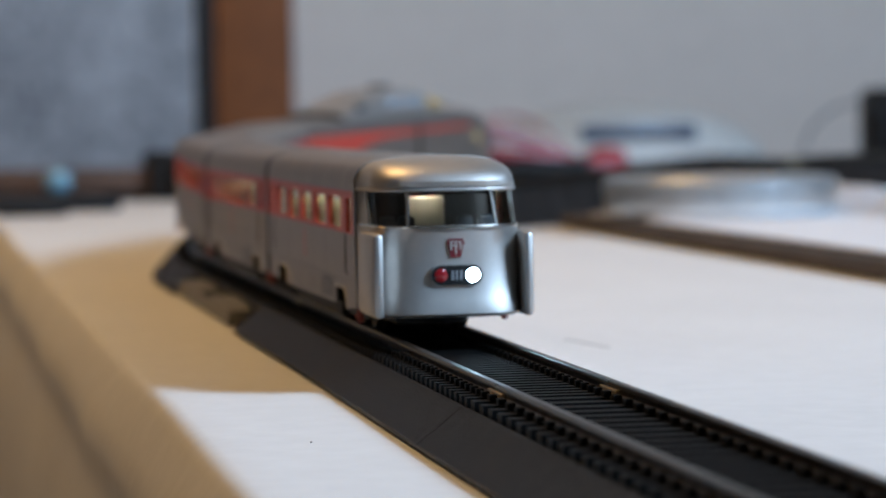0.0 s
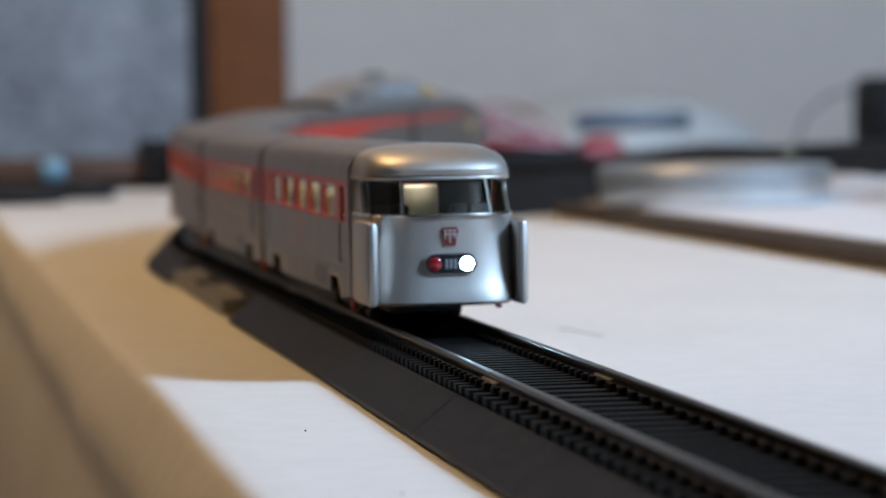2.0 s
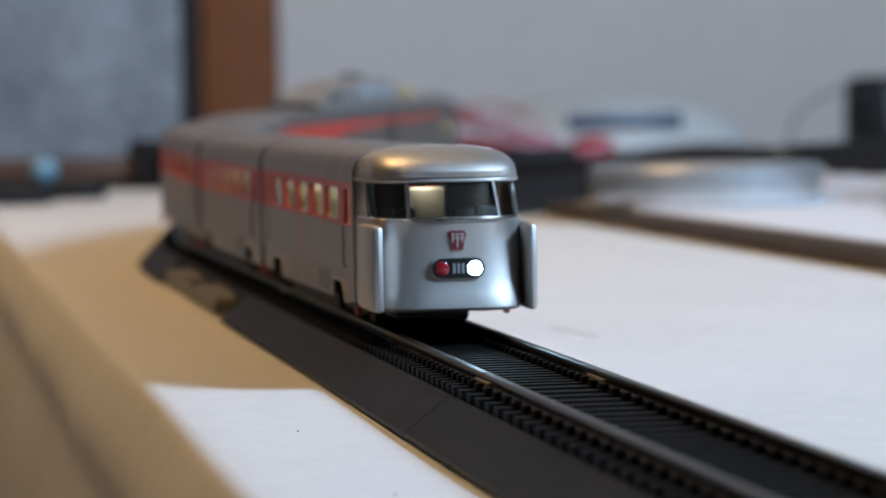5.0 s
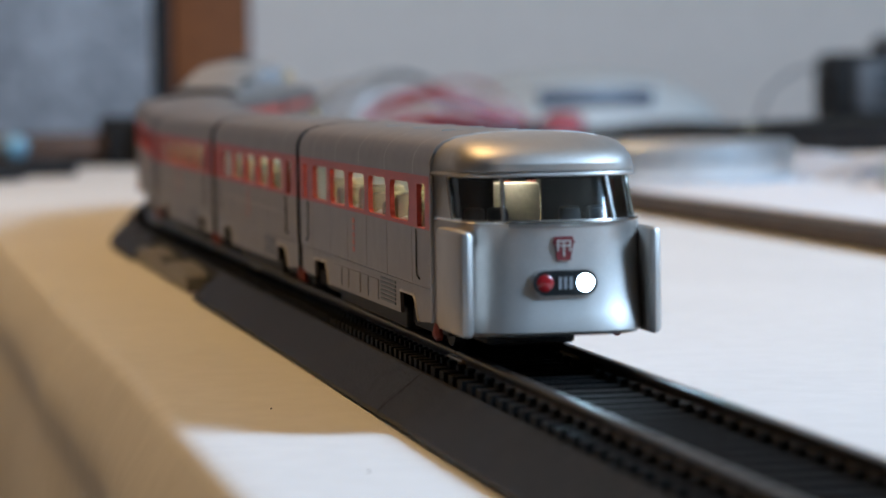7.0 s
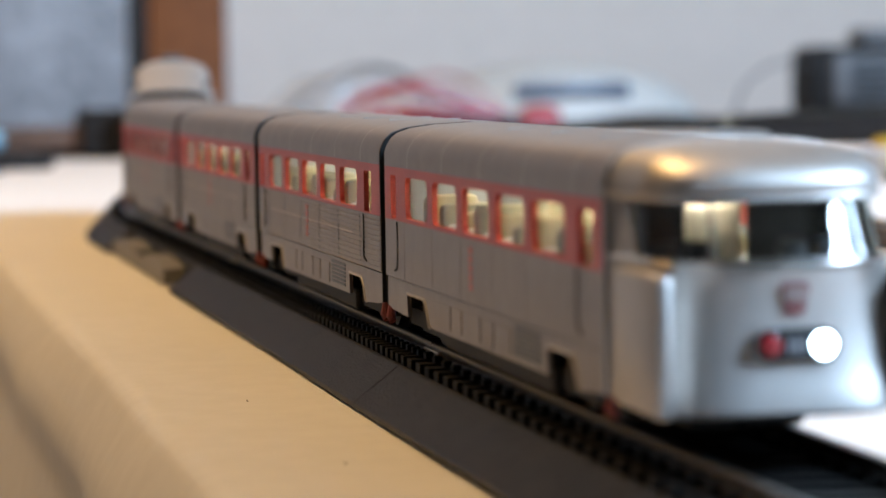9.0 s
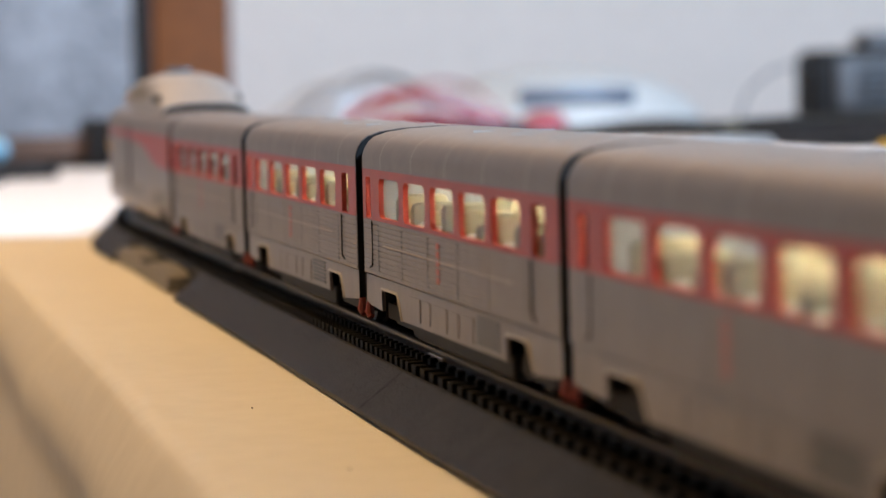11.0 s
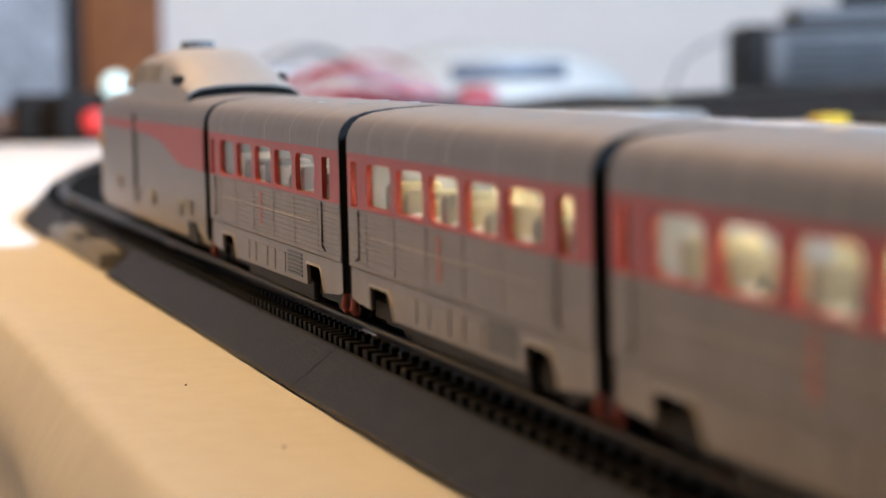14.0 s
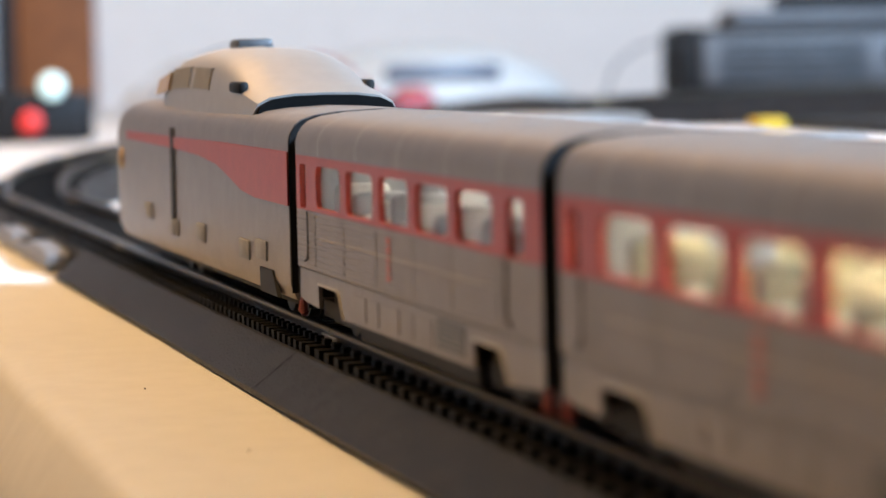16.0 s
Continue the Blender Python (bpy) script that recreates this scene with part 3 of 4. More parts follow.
def car_end(car, x, out):
    """Black diaphragm at a car's end."""
    bm = bmesh.new()
    ring = [(-HW + 0.0014, 0.0176)] + [(y * 0.925, z - 0.0010) for y, z in ROOF_RING] + [(HW - 0.0014, 0.0176)]
    loft(bm, [[(x - out * 0.001, y, z) for y, z in ring], [(x + out * 0.0024, y * 0.98, z - 0.0002) for y, z in ring]], closed=True, caps=True)
    carpart("diaphragm", bm, BLACK, car, "black rubber diaphragm", smooth=False)
    bm = bmesh.new()
    ring = [(-HW + 0.0009, 0.0150)] + [(y * 0.94, z - 0.0008) for y, z in ROOF_RING] + [(HW - 0.0009, 0.0150)]
    loft(bm, [[(x - out * 0.0020, y, z) for y, z in ring], [(x - out * 0.0004, y, z) for y, z in ring]], closed=True, caps=True)
    carpart("end_wall", bm, BLACK, car, smooth=False)
    bm = bmesh.new()
    ring = [(-HW + 0.0002, 0.0152)] + [(y * 0.995, z - 0.00015) for y, z in ROOF_RING] + [(HW - 0.0002, 0.0152)]
    loft(bm, [[(x + out * 0.00005, y, z) for y, z in ring], [(x + out * 0.0004, y, z) for y, z in ring]], closed=True, caps=True)
    carpart("end_frame", bm, BLACK, car, smooth=False)
    bm = bmesh.new()
    box(bm, x, x + out * 0.0030, -0.002, 0.002, 0.0140, 0.0165, 0.0004)
    carpart("coupler", bm, BLACK, car)


def coach(label, lit, seat_mats):
    car = empty("passenger_coach", label, "model train car", "cars of the model train")
    x0, x1 = 0.0033, PITCH - 0.0033
    car_roof(car, x0, x1, (0.020, 0.045, 0.070, 0.095, 0.120))
    for side in (-1, 1):
        car_side(car, side, x0, x1, True)
    car_inside(car, x0, x1, lit, seat_mats)
    car_end(car, x0, -1)
    car_end(car, x1, 1)
    car_wheels(car, (0.018, 0.031, 0.107, 0.120))
    return car


NX0, NOSE_Y = 0.1345, 0.0004


def nose_ring(z, hw, xf, n=4.2, xs=0.1407, k=28):
    """Plan outline of the nose at one height, from the near side round the front to the far side."""
    out = [(NX0, -hw, z)]
    for i in range(k + 1):
        a = -math.pi / 2 + math.pi * i / k
        c, s_ = abs(math.cos(a)), math.sin(a)
        out.append((xs + (xf - xs) * c ** (2 / n), NOSE_Y + math.copysign(0.95 * hw * abs(s_) ** (2 / n), s_), z))
    out.append((NX0, hw, z))
    return out


def shell(bm, rings, t=0.0009):
    """A bent wall with thickness from stacked outlines."""
    inner = [[(x - t if i not in (0, len(r) - 1) else x, y * (1 - t / HW), z) for i, (x, y, z) in enumerate(r)] for r in rings]
    loft(bm, rings + inner[::-1] + [rings[0]])


def observation_car():
    car = empty("observation_car", "silver and red streamlined observation car with a lit lamp", "model train car", "cars of the model train")
    x0, x1 = 0.0012, NX0
    car_roof(car, x0, x1, (0.020, 0.045, 0.070, 0.095, 0.120))
    for side in (-1, 1):
        car_side(car, side, x0, x1, False)
    car_inside(car, x0, x1, LED, (TAN_SEAT, SEAT))
    car_end(car, x0, -1)
    car_wheels(car, (0.018, 0.031, 0.107, 0.120))
    # lower front shell, slightly flared at the foot
    bm = bmesh.new()
    zs = [(0.0143, HW - 0.0012, 0.1555), (0.0149, HW - 0.0004, 0.1562), (0.0158, HW, 0.1561), (0.0175, HW, 0.1557), (0.0200, HW, 0.1552), (0.0235, HW, 0.1549), (0.0270, HW, 0.1547),
          (0.0300, HW, 0.1550), (0.0307, HW, 0.1556), (0.0311, HW, 0.1554)]
    bow = (3.8, 3.7, 3.5, 3.2, 2.95, 2.75, 2.6, 2.5, 2.5, 2.5)
    shell(bm, [nose_ring(z, hw, xf, n, 0.1440) for (z, hw, xf), n in zip(zs, bow)])
    carpart("nose_shell", bm, SILVER, car, "smooth satin silver front shell")
    bm = bmesh.new()
    zs = [(0.0376, HW - 0.0002, 0.1512), (0.0382, HW + 0.0001, 0.1522), (0.0392, HW, 0.1525), (0.0402, HW - 0.0003, 0.1520), (0.0412, HW - 0.0009, 0.1508), (0.0421, HW - 0.0019, 0.1490), (0.0429, HW - 0.0038, 0.1462), (0.0434, HW - 0.0070, 0.1428), (0.0437, HW - 0.0105, 0.1394), (0.0438, 0.0010, 0.1366)]
    rings = []
    for i, (z, hw, xf) in enumerate(zs):
        rings.append(nose_ring(z, hw, xf, 3.1 - 0.08 * i, min(0.1395, xf - 0.0015)))
    loft(bm, rings)
    carpart("nose_roof", bm, SILVER, car, "rounded satin silver brow over the windscreen")
    bm = bmesh.new()
    tube(bm, nose_ring(0.0376, HW, 0.1517, 3.0, 0.1395), 0.00035, 6)
    carpart("gutter", bm, SILVER, car)
    bm = bmesh.new()
    tube(bm, [(NX0 + 0.0003, s_ * 0 + y, z) for y, z in [(-HW - 0.0001, 0.0150)] + [(y * 1.01, z + 0.0001) for y, z in ROOF_RING] + [(HW + 0.0001, 0.0150)] for s_ in (1,)], 0.0003, 6)
    carpart("joint_bead", bm, SILVER, car)
    # wrap-round windscreen raked back to the brow, slanted posts and sill
    foot = nose_ring(0.0309, HW - 0.0002, 0.1555, 2.5, 0.1440)
    head = nose_ring(0.0378, HW - 0.0003, 0.1514, 3.0, 0.1395)
    bm = bmesh.new()
    loft(bm, [[(x - 0.0005, y * 0.975, z) for x, y, z in r[1:-1]] for r in (foot, head)])
    g = carpart("windscreen", bm, SMOKED, car, "wrap-round clear windscreen")
    g.visible_shadow = False
    at = lambda r, y: min(r[1:-1], key=lambda p: abs(p[1] - NOSE_Y - y))
    for side in (-1, 1):
        bm = bmesh.new()
        a, b = at(foot, side * 0.0078), at(head, side * 0.0078)
        tube(bm, [a, Vector(a).lerp(Vector(b), 0.5), b], 0.00036, 6)
        carpart("windscreen_post", bm, CHROME, car, "bright slanted windscreen post")
        bm = bmesh.new()
        i = 1 if side < 0 else -2
        tube(bm, [foot[i], Vector(foot[i]).lerp(Vector(head[i]), 0.5), head[i]], 0.00034, 6)
        carpart("windscreen_post", bm, CHROME, car, "bright slanted windscreen post")
        bm = bmesh.new()
        j = 0 if side < 0 else -1
        ring = [foot[j], foot[i], head[i], head[j]]
        loft(bm, [ring, [(x, y - side * 0.0005, z) for x, y, z in ring]], closed=True, caps=True)
        carpart("corner_post", bm, SILVER, car)
    bm = bmesh.new()
    tube(bm, foot, 0.00030, 6)
    carpart("sill", bm, CHROME, car, "bright windscreen sill")
    # cabin behind the windscreen
    bm = bmesh.new()
    box(bm, 0.1300, 0.1307, -HW + 0.001, -0.0042, 0.0215, 0.0380)
    box(bm, 0.1300, 0.1307, 0.0034, HW - 0.001, 0.0215, 0.0380)
    box(bm, 0.1300, 0.1307, -0.0042, 0.0034, 0.0362, 0.0380)
    carpart("partition", bm, MATTE, car, smooth=False)
    bm = bmesh.new()
    box(bm, 0.1310, 0.1460, -0.0118, 0.0118, 0.0150, 0.0295)
    carpart("cabin_floor", bm, MATTE, car, smooth=False)
    for y in (-0.0098, -0.0062, 0.0048, 0.0090):
        bm = bmesh.new()
        box(bm, 0.1412, 0.1436, y - 0.0016, y + 0.0016, 0.0290, 0.0326, 0.0008)
        carpart("cabin_seat", bm, DARK_SEAT, car)
    bm = bmesh.new()
    box(bm, 0.1235, 0.1262, -0.0050, 0.0042, 0.0215, 0.0356, 0.0006)
    carpart("cabinet", bm, CREAM, car, "cream cabinet in the gangway")
    # side fins
    for side in (-1, 1):
        bm = bmesh.new()
        y = NOSE_Y + side * (HW - 0.0006)
        box(bm, 0.1368, 0.1556, y - 0.0010, y + 0.0010, 0.0142, 0.0298, 0.0009)
        carpart("fin", bm, SILVER, car, "upright rounded silver bumper fin")
    # keystone badge: maroon plate, pale border and monogram bars
    FX, MID = 0.1546, NOSE_Y + 0.0004
    outline = [(-0.00115, 0.0250), (0.00115, 0.0250), (0.00165, 0.0278), (0.00195, 0.0278), (0.00155, 0.0290), (-0.00155, 0.0290), (-0.00195, 0.0278), (-0.00165, 0.0278)]
    for nm, k_, mt, x in (("badge_border", 1.0, GOLD, 0.0000), ("badge_plate", 0.86, MAROON, 0.0003)):
        bm = bmesh.new()
        cz = 0.0270
        a = [bm.verts.new((FX + x, MID + y * k_, cz + (z - cz) * k_)) for y, z in outline]
        b = [bm.verts.new((FX + x + 0.00025, MID + y * k_, cz + (z - cz) * k_)) for y, z in outline]
        bm.faces.new(a[::-1])
        bm.faces.new(b)
        for i in range(8):
            bm.faces.new((a[i], a[(i + 1) % 8], b[(i + 1) % 8], b[i]))
        carpart(nm, bm, mt, car, "maroon keystone badge" if nm == "badge_plate" else "pale badge border", smooth=False)
    bm = bmesh.new()
    for y, za, zb in ((-0.0009, 0.0266, 0.0281), (0.0, 0.0258, 0.0281), (0.0009, 0.0266, 0.0281)):
        box(bm, FX + 0.0005, FX + 0.0007, MID + y - 0.00013, MID + y + 0.00013, za, zb)
    for z in (0.0281, 0.0274):
        box(bm, FX + 0.0005, FX + 0.0007, MID - 0.0011, MID + 0.0011, z - 0.00012, z + 0.00012)
    carpart("badge_monogram", bm, GOLD, car, "pale monogram bars", smooth=False)
    # lamp panel
    LX, LZ = 0.1551, 0.0220
    for nm, grow, mt, x in (("lamp_bezel", 0.0003, SILVER, 0.0), ("lamp_panel", 0.0, BLACK, 0.0004)):
        bm = bmesh.new()
        o = [p for c in rounded(-0.0047 - grow, 0.0047 + grow, LZ - 0.0018 - grow, LZ + 0.0018 + grow, 0.00179 + grow, 6) for p in c]
        a = [bm.verts.new((LX - 0.0006, MID + y, z)) for y, z in o]
        b = [bm.verts.new((LX + x + 0.0003, MID + y, z)) for y, z in o]
        bm.faces.new(a[::-1])
        bm.faces.new(b)
        for i in range(len(o)):
            j = (i + 1) % len(o)
            bm.faces.new((a[i], a[j], b[j], b[i]))
        carpart(nm, bm, mt, car, "black rounded lamp panel" if nm == "lamp_panel" else "", smooth=False)
    for nm, y, mt, lb in (("lamp_lens", -0.0030, RED_LENS, "unlit dark red lens"), ("lamp_lens", 0.0030, WHITE_LAMP, "glowing blue-white lamp")):
        bm = bmesh.new()
        ball(bm, (LX + 0.0006, MID + y, LZ), 0.00045, 0.00132, 0.00132, 24)
        carpart(nm, bm, mt, car, lb)
    bm = bmesh.new()
    for y in (-0.0008, 0.0, 0.0008):
        box(bm, LX + 0.0007, LX + 0.0009, MID + y - 0.00022, MID + y + 0.00022, LZ - 0.0009, LZ + 0.0009)
    carpart("lamp_emblem", bm, GREY_SEAT, car, "small grey emblem bars", smooth=False)
    # underside and coupler at the front
    bm = bmesh.new()
    box(bm, 0.1335, 0.1510, -0.0100, 0.0035, 0.0128, 0.0150, 0.0008)
    carpart("underframe", bm, BLACK, car)
    return car


def locomotive():
    """Locomotive at the far end of the train; its nose points away from the other cars, to -x."""
    car = empty("locomotive", "silver and red streamlined locomotive with a high cab", "model locomotive", "cars of the model train")
    xa, xb = -0.175, -0.0026
    sec = [(-HW + 0.001, SKIRT), (-HW, 0.0165), (-HW, RED_TOP)] + ROOF_RING[1:-1] + [(HW, RED_TOP), (HW, 0.0165), (HW - 0.001, SKIRT)]
    bm = bmesh.new()
    rings = []
    for x, k, dz in ((xb, 1, 0), (xa, 1, 0), (-0.188, 0.97, -0.0010), (-0.201, 0.88, -0.0042), (-0.211, 0.72, -0.0085), (-0.218, 0.48, -0.0125), (-0.2215, 0.2, -0.0155)):
        top = TOP + dz
        rings.append([(x, y * k, SKIRT + (z - SKIRT) * (top - SKIRT) / (TOP - SKIRT)) for y, z in sec])
    loft(bm, rings, closed=True, caps=True)
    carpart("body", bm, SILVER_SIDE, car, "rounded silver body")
    for side in (-1, 1):
        y0, y1 = side * (HW - 0.0002), side * (HW + 0.00025)
        bm = bmesh.new()
        up = [(xb, 0.0372), (-0.060, 0.0372), (-0.110, 0.0368), (-0.174, 0.0366)]
        dn = [(-0.174, 0.0350), (-0.110, 0.0346), (-0.085, 0.0342), (-0.066, 0.0332), (-0.052, 0.0312), (-0.042, 0.0296), (-0.030, 0.0289), (xb, 0.0288)]
        slab(bm, up + dn, y0, y1)
        carpart("stripe", bm, RED, car, "red stripe sweeping to a point", smooth=False)
        # raised plate, its dark colour in place of a real door recess
        bm = bmesh.new()
        box(bm, -0.1160, -0.1120, side * HW - 0.0003, side * HW + 0.00035, 0.0180, 0.0385)
        carpart("door", bm, DARK_IN, car, "dark plate standing in for a cab door recess", smooth=False)
        for x, z in ((-0.150, 0.0195), (-0.118, 0.0180), (-0.088, 0.0185), (-0.045, 0.0182), (-0.030, 0.0190)):
            bm = bmesh.new()
            box(bm, x, x + 0.009, side * HW - 0.0003, side * HW + 0.0004, z, z + 0.0032, 0.0002)
            carpart("hatch", bm, GREY_SEAT, car)
        # black plate on the closed side stands for a shaded wheel opening
        bm = bmesh.new()
        slab(bm, [(-0.026, SKIRT - 0.0002), (-0.0265, 0.0178), (-0.016, 0.0178), (-0.012, SKIRT - 0.0002)], side * (HW - 0.0004), side * (HW + 0.0003))
        carpart("dark_opening_plate", bm, BLACK, car, smooth=False)
        bm = bmesh.new()
        ball(bm, (-0.184, side * 0.0142, 0.0305), 0.0030, 0.0010, 0.0024, 14)
        carpart("marker_lamp", bm, AMBER, car, "amber marker lamp")
    # raised cab with windows; black arch over the roof stands for shadow behind it
    arch = ((-1.06, 0), (-1.04, 0.4), (-0.97, 0.7), (-0.8, 0.88), (-0.45, 0.98), (0, 1), (0.45, 0.98), (0.8, 0.88), (0.97, 0.7), (1.04, 0.4), (1.06, 0))
    bm = bmesh.new()
    rings = []
    for x, hw, z in ((-0.152, 0.0080, 0.0455), (-0.148, 0.0100, 0.0486), (-0.141, 0.0112, 0.0508), (-0.128, 0.0119, 0.0528), (-0.105, 0.0122, 0.0537), (-0.082, 0.0122, 0.0533), (-0.068, 0.0121, 0.0512), (-0.056, 0.0120, 0.0480), (-0.042, 0.0120, 0.0457)):
        rings.append([(x, y * hw, 0.040 + (z - 0.040) * h) for y, h in arch])
    loft(bm, rings, closed=True, caps=True)
    carpart("cab", bm, SILVER, car, "raised rounded silver cab")
    bm = bmesh.new()
    loft(bm, [[(x, y * 0.0116, 0.040 + 0.0053 * h) for y, h in arch] for x in (-0.0425, -0.0405)], closed=True, caps=True)
    carpart("cab_gap_shade", bm, MATTE, car, "black arch standing in for the shadow gap behind the cab")
    for side in (-1, 1):
        # amber on the foremost window paints in the warm lamp's reflection
        for x0, x1, h0, h1, mt, lb in ((-0.146, -0.131, 0.0500, 0.0522, AMBER, "cab side window coloured amber for a lamp reflection"), (-0.126, -0.106, 0.0531, 0.0537, GREY_SEAT, "dull cab side window"), (-0.101, -0.084, 0.0537, 0.0534, GREY_SEAT, "dull cab side window")):
            bm = bmesh.new()
            quad = [(x, side * k * 0.0121, 0.040 + (z - 0.040) * h) for x, z, k, h in ((x0, h0, 1.035, 0.45), (x1, h1, 1.035, 0.45), (x1, h1, 0.97, 0.74), (x0, h0, 0.97, 0.74))]
            loft(bm, [[(x, y - side * 0.0012, z) for x, y, z in quad], [(x, y + side * 0.0002, z) for x, y, z in quad]], closed=True, caps=True)
            carpart("cab_window", bm, mt, car, lb, smooth=False)
        bm = bmesh.new()
        box(bm, -0.066, -0.056, side * 0.0112 - 0.0010, side * 0.0112 + 0.0008, 0.0455, 0.0476, 0.0006)
        carpart("intake", bm, BLACK, car, "dark air intake")
    bm = bmesh.new()
    box(bm, -0.1125, -0.1035, -0.0035, 0.0035, 0.0530, 0.0552, 0.0008)
    carpart("horn_box", bm, GREY_PLASTIC, car)
    car_end(car, xb, 1)
    car_wheels(car, (-0.030, -0.018, -0.130, -0.118))
    bm = bmesh.new()
    box(bm, -0.165, -0.010, -0.0105, 0.0105, 0.0118, 0.0150, 0.0008)
    carpart("underframe", bm, BLACK, car)
    return car


front_car = observation_car()
coaches = [coach("silver and red coach with lit windows and olive seats", LED, (TAN_SEAT, SEAT))]
coaches.append(copy_thing(coaches[0], Matrix()))
coaches.append(coach("silver and red coach with dim grey interior", LED_DIM, (PALE_IN, GREY_SEAT)))
engine = locomotive()


# ---- things on the table behind the train ----
def control_unit():
    t = empty("base_unit", "white domed desktop unit with a blue-grey display", "desk unit")
    bm = bmesh.new()
    rings = []
    cx, cy = -2.10, 0.536
    for z, k in ((0.0, 0.98), (0.006, 1.0), (0.016, 0.97), (0.030, 0.86), (0.042, 0.70), (0.050, 0.52), (0.055, 0.30), (0.0565, 0.06)):
        rings.append([(cx + 0.075 * k * math.copysign(abs(math.cos(a)) ** 0.7, math.cos(a)), cy + 0.128 * k * math.copysign(abs(math.sin(a)) ** 0.8, math.sin(a)), z) for a in [i * math.tau / 40 for i in range(40)]])
    loft(bm, rings, closed=True, caps=True)
    part("housing", bm, UNIT, t)
    bm = bmesh.new()
    box(bm, cx + 0.055, cx + 0.068, cy - 0.052, cy + 0.052, 0.0225, 0.0385, 0.002)
    part("display", bm, SCREEN, t, "dark blue-grey display strip")
    bm = bmesh.new()
    box(bm, cx + 0.040, cx + 0.0655, cy - 0.058, cy + 0.058, 0.0195, 0.0415, 0.003)
    part("surround", bm, UNIT, t)


def radio():
    t = empty("radio", "dark grey boxy radio with a top handle", "radio")
    y0 = 0.722
    bm = bmesh.new()
    box(bm, -2.00, -1.94, y0, y0 + 0.325, 0.003, 0.067, 0.010)
    part("case", bm, BLACK, t)
    bm = bmesh.new()
    box(bm, -1.945, -1.934, y0 + 0.020, y0 + 0.318, 0.016, 0.060, 0.004)
    part("face", bm, RADIO_FACE, t, "dull blue-grey front panel")
    bm = bmesh.new()
    box(bm, -1.985, -1.930, y0 + 0.012, y0 + 0.315, 0.0005, 0.013, 0.004)
    part("foot", bm, BLACK, t)
    bm = bmesh.new()
    box(bm, -1.995, -1.95, y0 + 0.05, y0 + 0.30, 0.064, 0.082, 0.008)
    part("top_deck", bm, RADIO_FACE, t)
    bm = bmesh.new()
    box(bm, -1.99, -1.96, y0 + 0.10, y0 + 0.27, 0.080, 0.096, 0.007)
    part("handle", bm, BLACK, t)
    for i in range(5):
        bm = bmesh.new()
        box(bm, -1.9345, -1.9320, y0 + 0.035, y0 + 0.17, 0.022 + 0.007 * i, 0.025 + 0.007 * i)
        part("grille_bar", bm, BLACK, t, smooth=False)
    for dy in (0.20, 0.235, 0.27):
        bm = bmesh.new()
        cyl(bm, (-1.9345, y0 + dy, 0.040), (-1.926, y0 + dy, 0.040), 0.010, 0.009, 20)
        part("knob", bm, BLACK, t)
    bm = bmesh.new()
    tube(bm, [(-1.94, y0, 0.05), (-1.93, y0 - 0.020, 0.056), (-1.92, y0 - 0.045, 0.050), (-1.91, y0 - 0.068, 0.035), (-1.90, y0 - 0.080, 0.015), (-1.90, y0 - 0.083, 0.002)], 0.0012, 8)
    part("lead", bm, GREY_PLASTIC, t)


def cable():
    bm = bmesh.new()
    pts = []
    for i in range(25):
        u = i / 24
        pts.append((-1.90 + 0.10 * u, 0.46 + 0.24 * u, 0.0042 + 0.006 * max(0, math.sin(u * 7 - 1.2))))
    tube(bm, pts, 0.0042, 10)
    tagged(part("cable", bm, GREY_PLASTIC, None, "thick dark grey cable lying on the table"), category="cable")


def pliers():
    t = empty("pliers", "red-handled pliers lying beside a dark cloth", "tool")
    for k in (0, 1):
        bm = bmesh.new()
        pts = []
        for i in range(17):
            u = i / 16
            pts.append((-1.62 + 0.05 * k, 0.252 + 0.145 * u, 0.012 + (0.032 - 0.020 * k) * math.sin(math.pi * min(1, u ** 0.8 * 1.02)) * (1 - 0.45 * u)))
        tube(bm, pts, [0.0030 + 0.0016 * math.sin(math.pi * i / 16) for i in range(17)], 10)
        part("handle", bm, RED_DEEP, t)
    bm = bmesh.new()
    tube(bm, [(-1.60, 0.383, 0.013), (-1.60, 0.390, 0.0142), (-1.60, 0.402, 0.0145), (-1.60, 0.412, 0.0138), (-1.60, 0.416, 0.012)], [0.004, 0.0098, 0.0115, 0.0098, 0.003], 14)
    part("grip_end", bm, RED_DEEP, t)
    bm = bmesh.new()
    box(bm, -1.63, -1.56, 0.300, 0.382, 0.0006, 0.018, 0.006)
    part("jaw_case", bm, BLACK, t)
    bm = bmesh.new()
    box(bm, -1.555, -1.40, 0.285, 0.400, 0.0005, 0.0070, 0.002)
    tagged(part("dark_cloth", bm, BLACK, None, "folded dark cloth beside the pliers"), category="cloth")


def wrap_heap():
    """Low crumpled clear wrap in three overlapping folds."""
    t = empty("plastic_wrap", "crumpled pale plastic wrap in a low heap", "packaging")
    for q, (cx, cy, rx, ry, h) in enumerate(((-1.86, 0.305, 0.050, 0.062, 0.050), (-1.84, 0.355, 0.045, 0.052, 0.040), (-1.87, 0.265, 0.040, 0.034, 0.030))):
        bm = bmesh.new()
        rings = []
        for j in range(11):
            u = j / 10
            ring = []
            for i in range(44):
                a = i * math.tau / 44
                k = math.cos(u * math.pi / 2) ** 0.7 * (1 + 0.30 * noise.noise(Vector((math.cos(a) * 2.5 + q * 5, math.sin(a) * 2.5, u * 4))))
                ring.append((cx + rx * k * math.cos(a), cy + ry * k * math.sin(a), 0.0006 + h * math.sin(u * math.pi / 2)))
            rings.append(ring)
        loft(bm, rings, closed=True, caps=True)
        part("fold", bm, BAG, t)


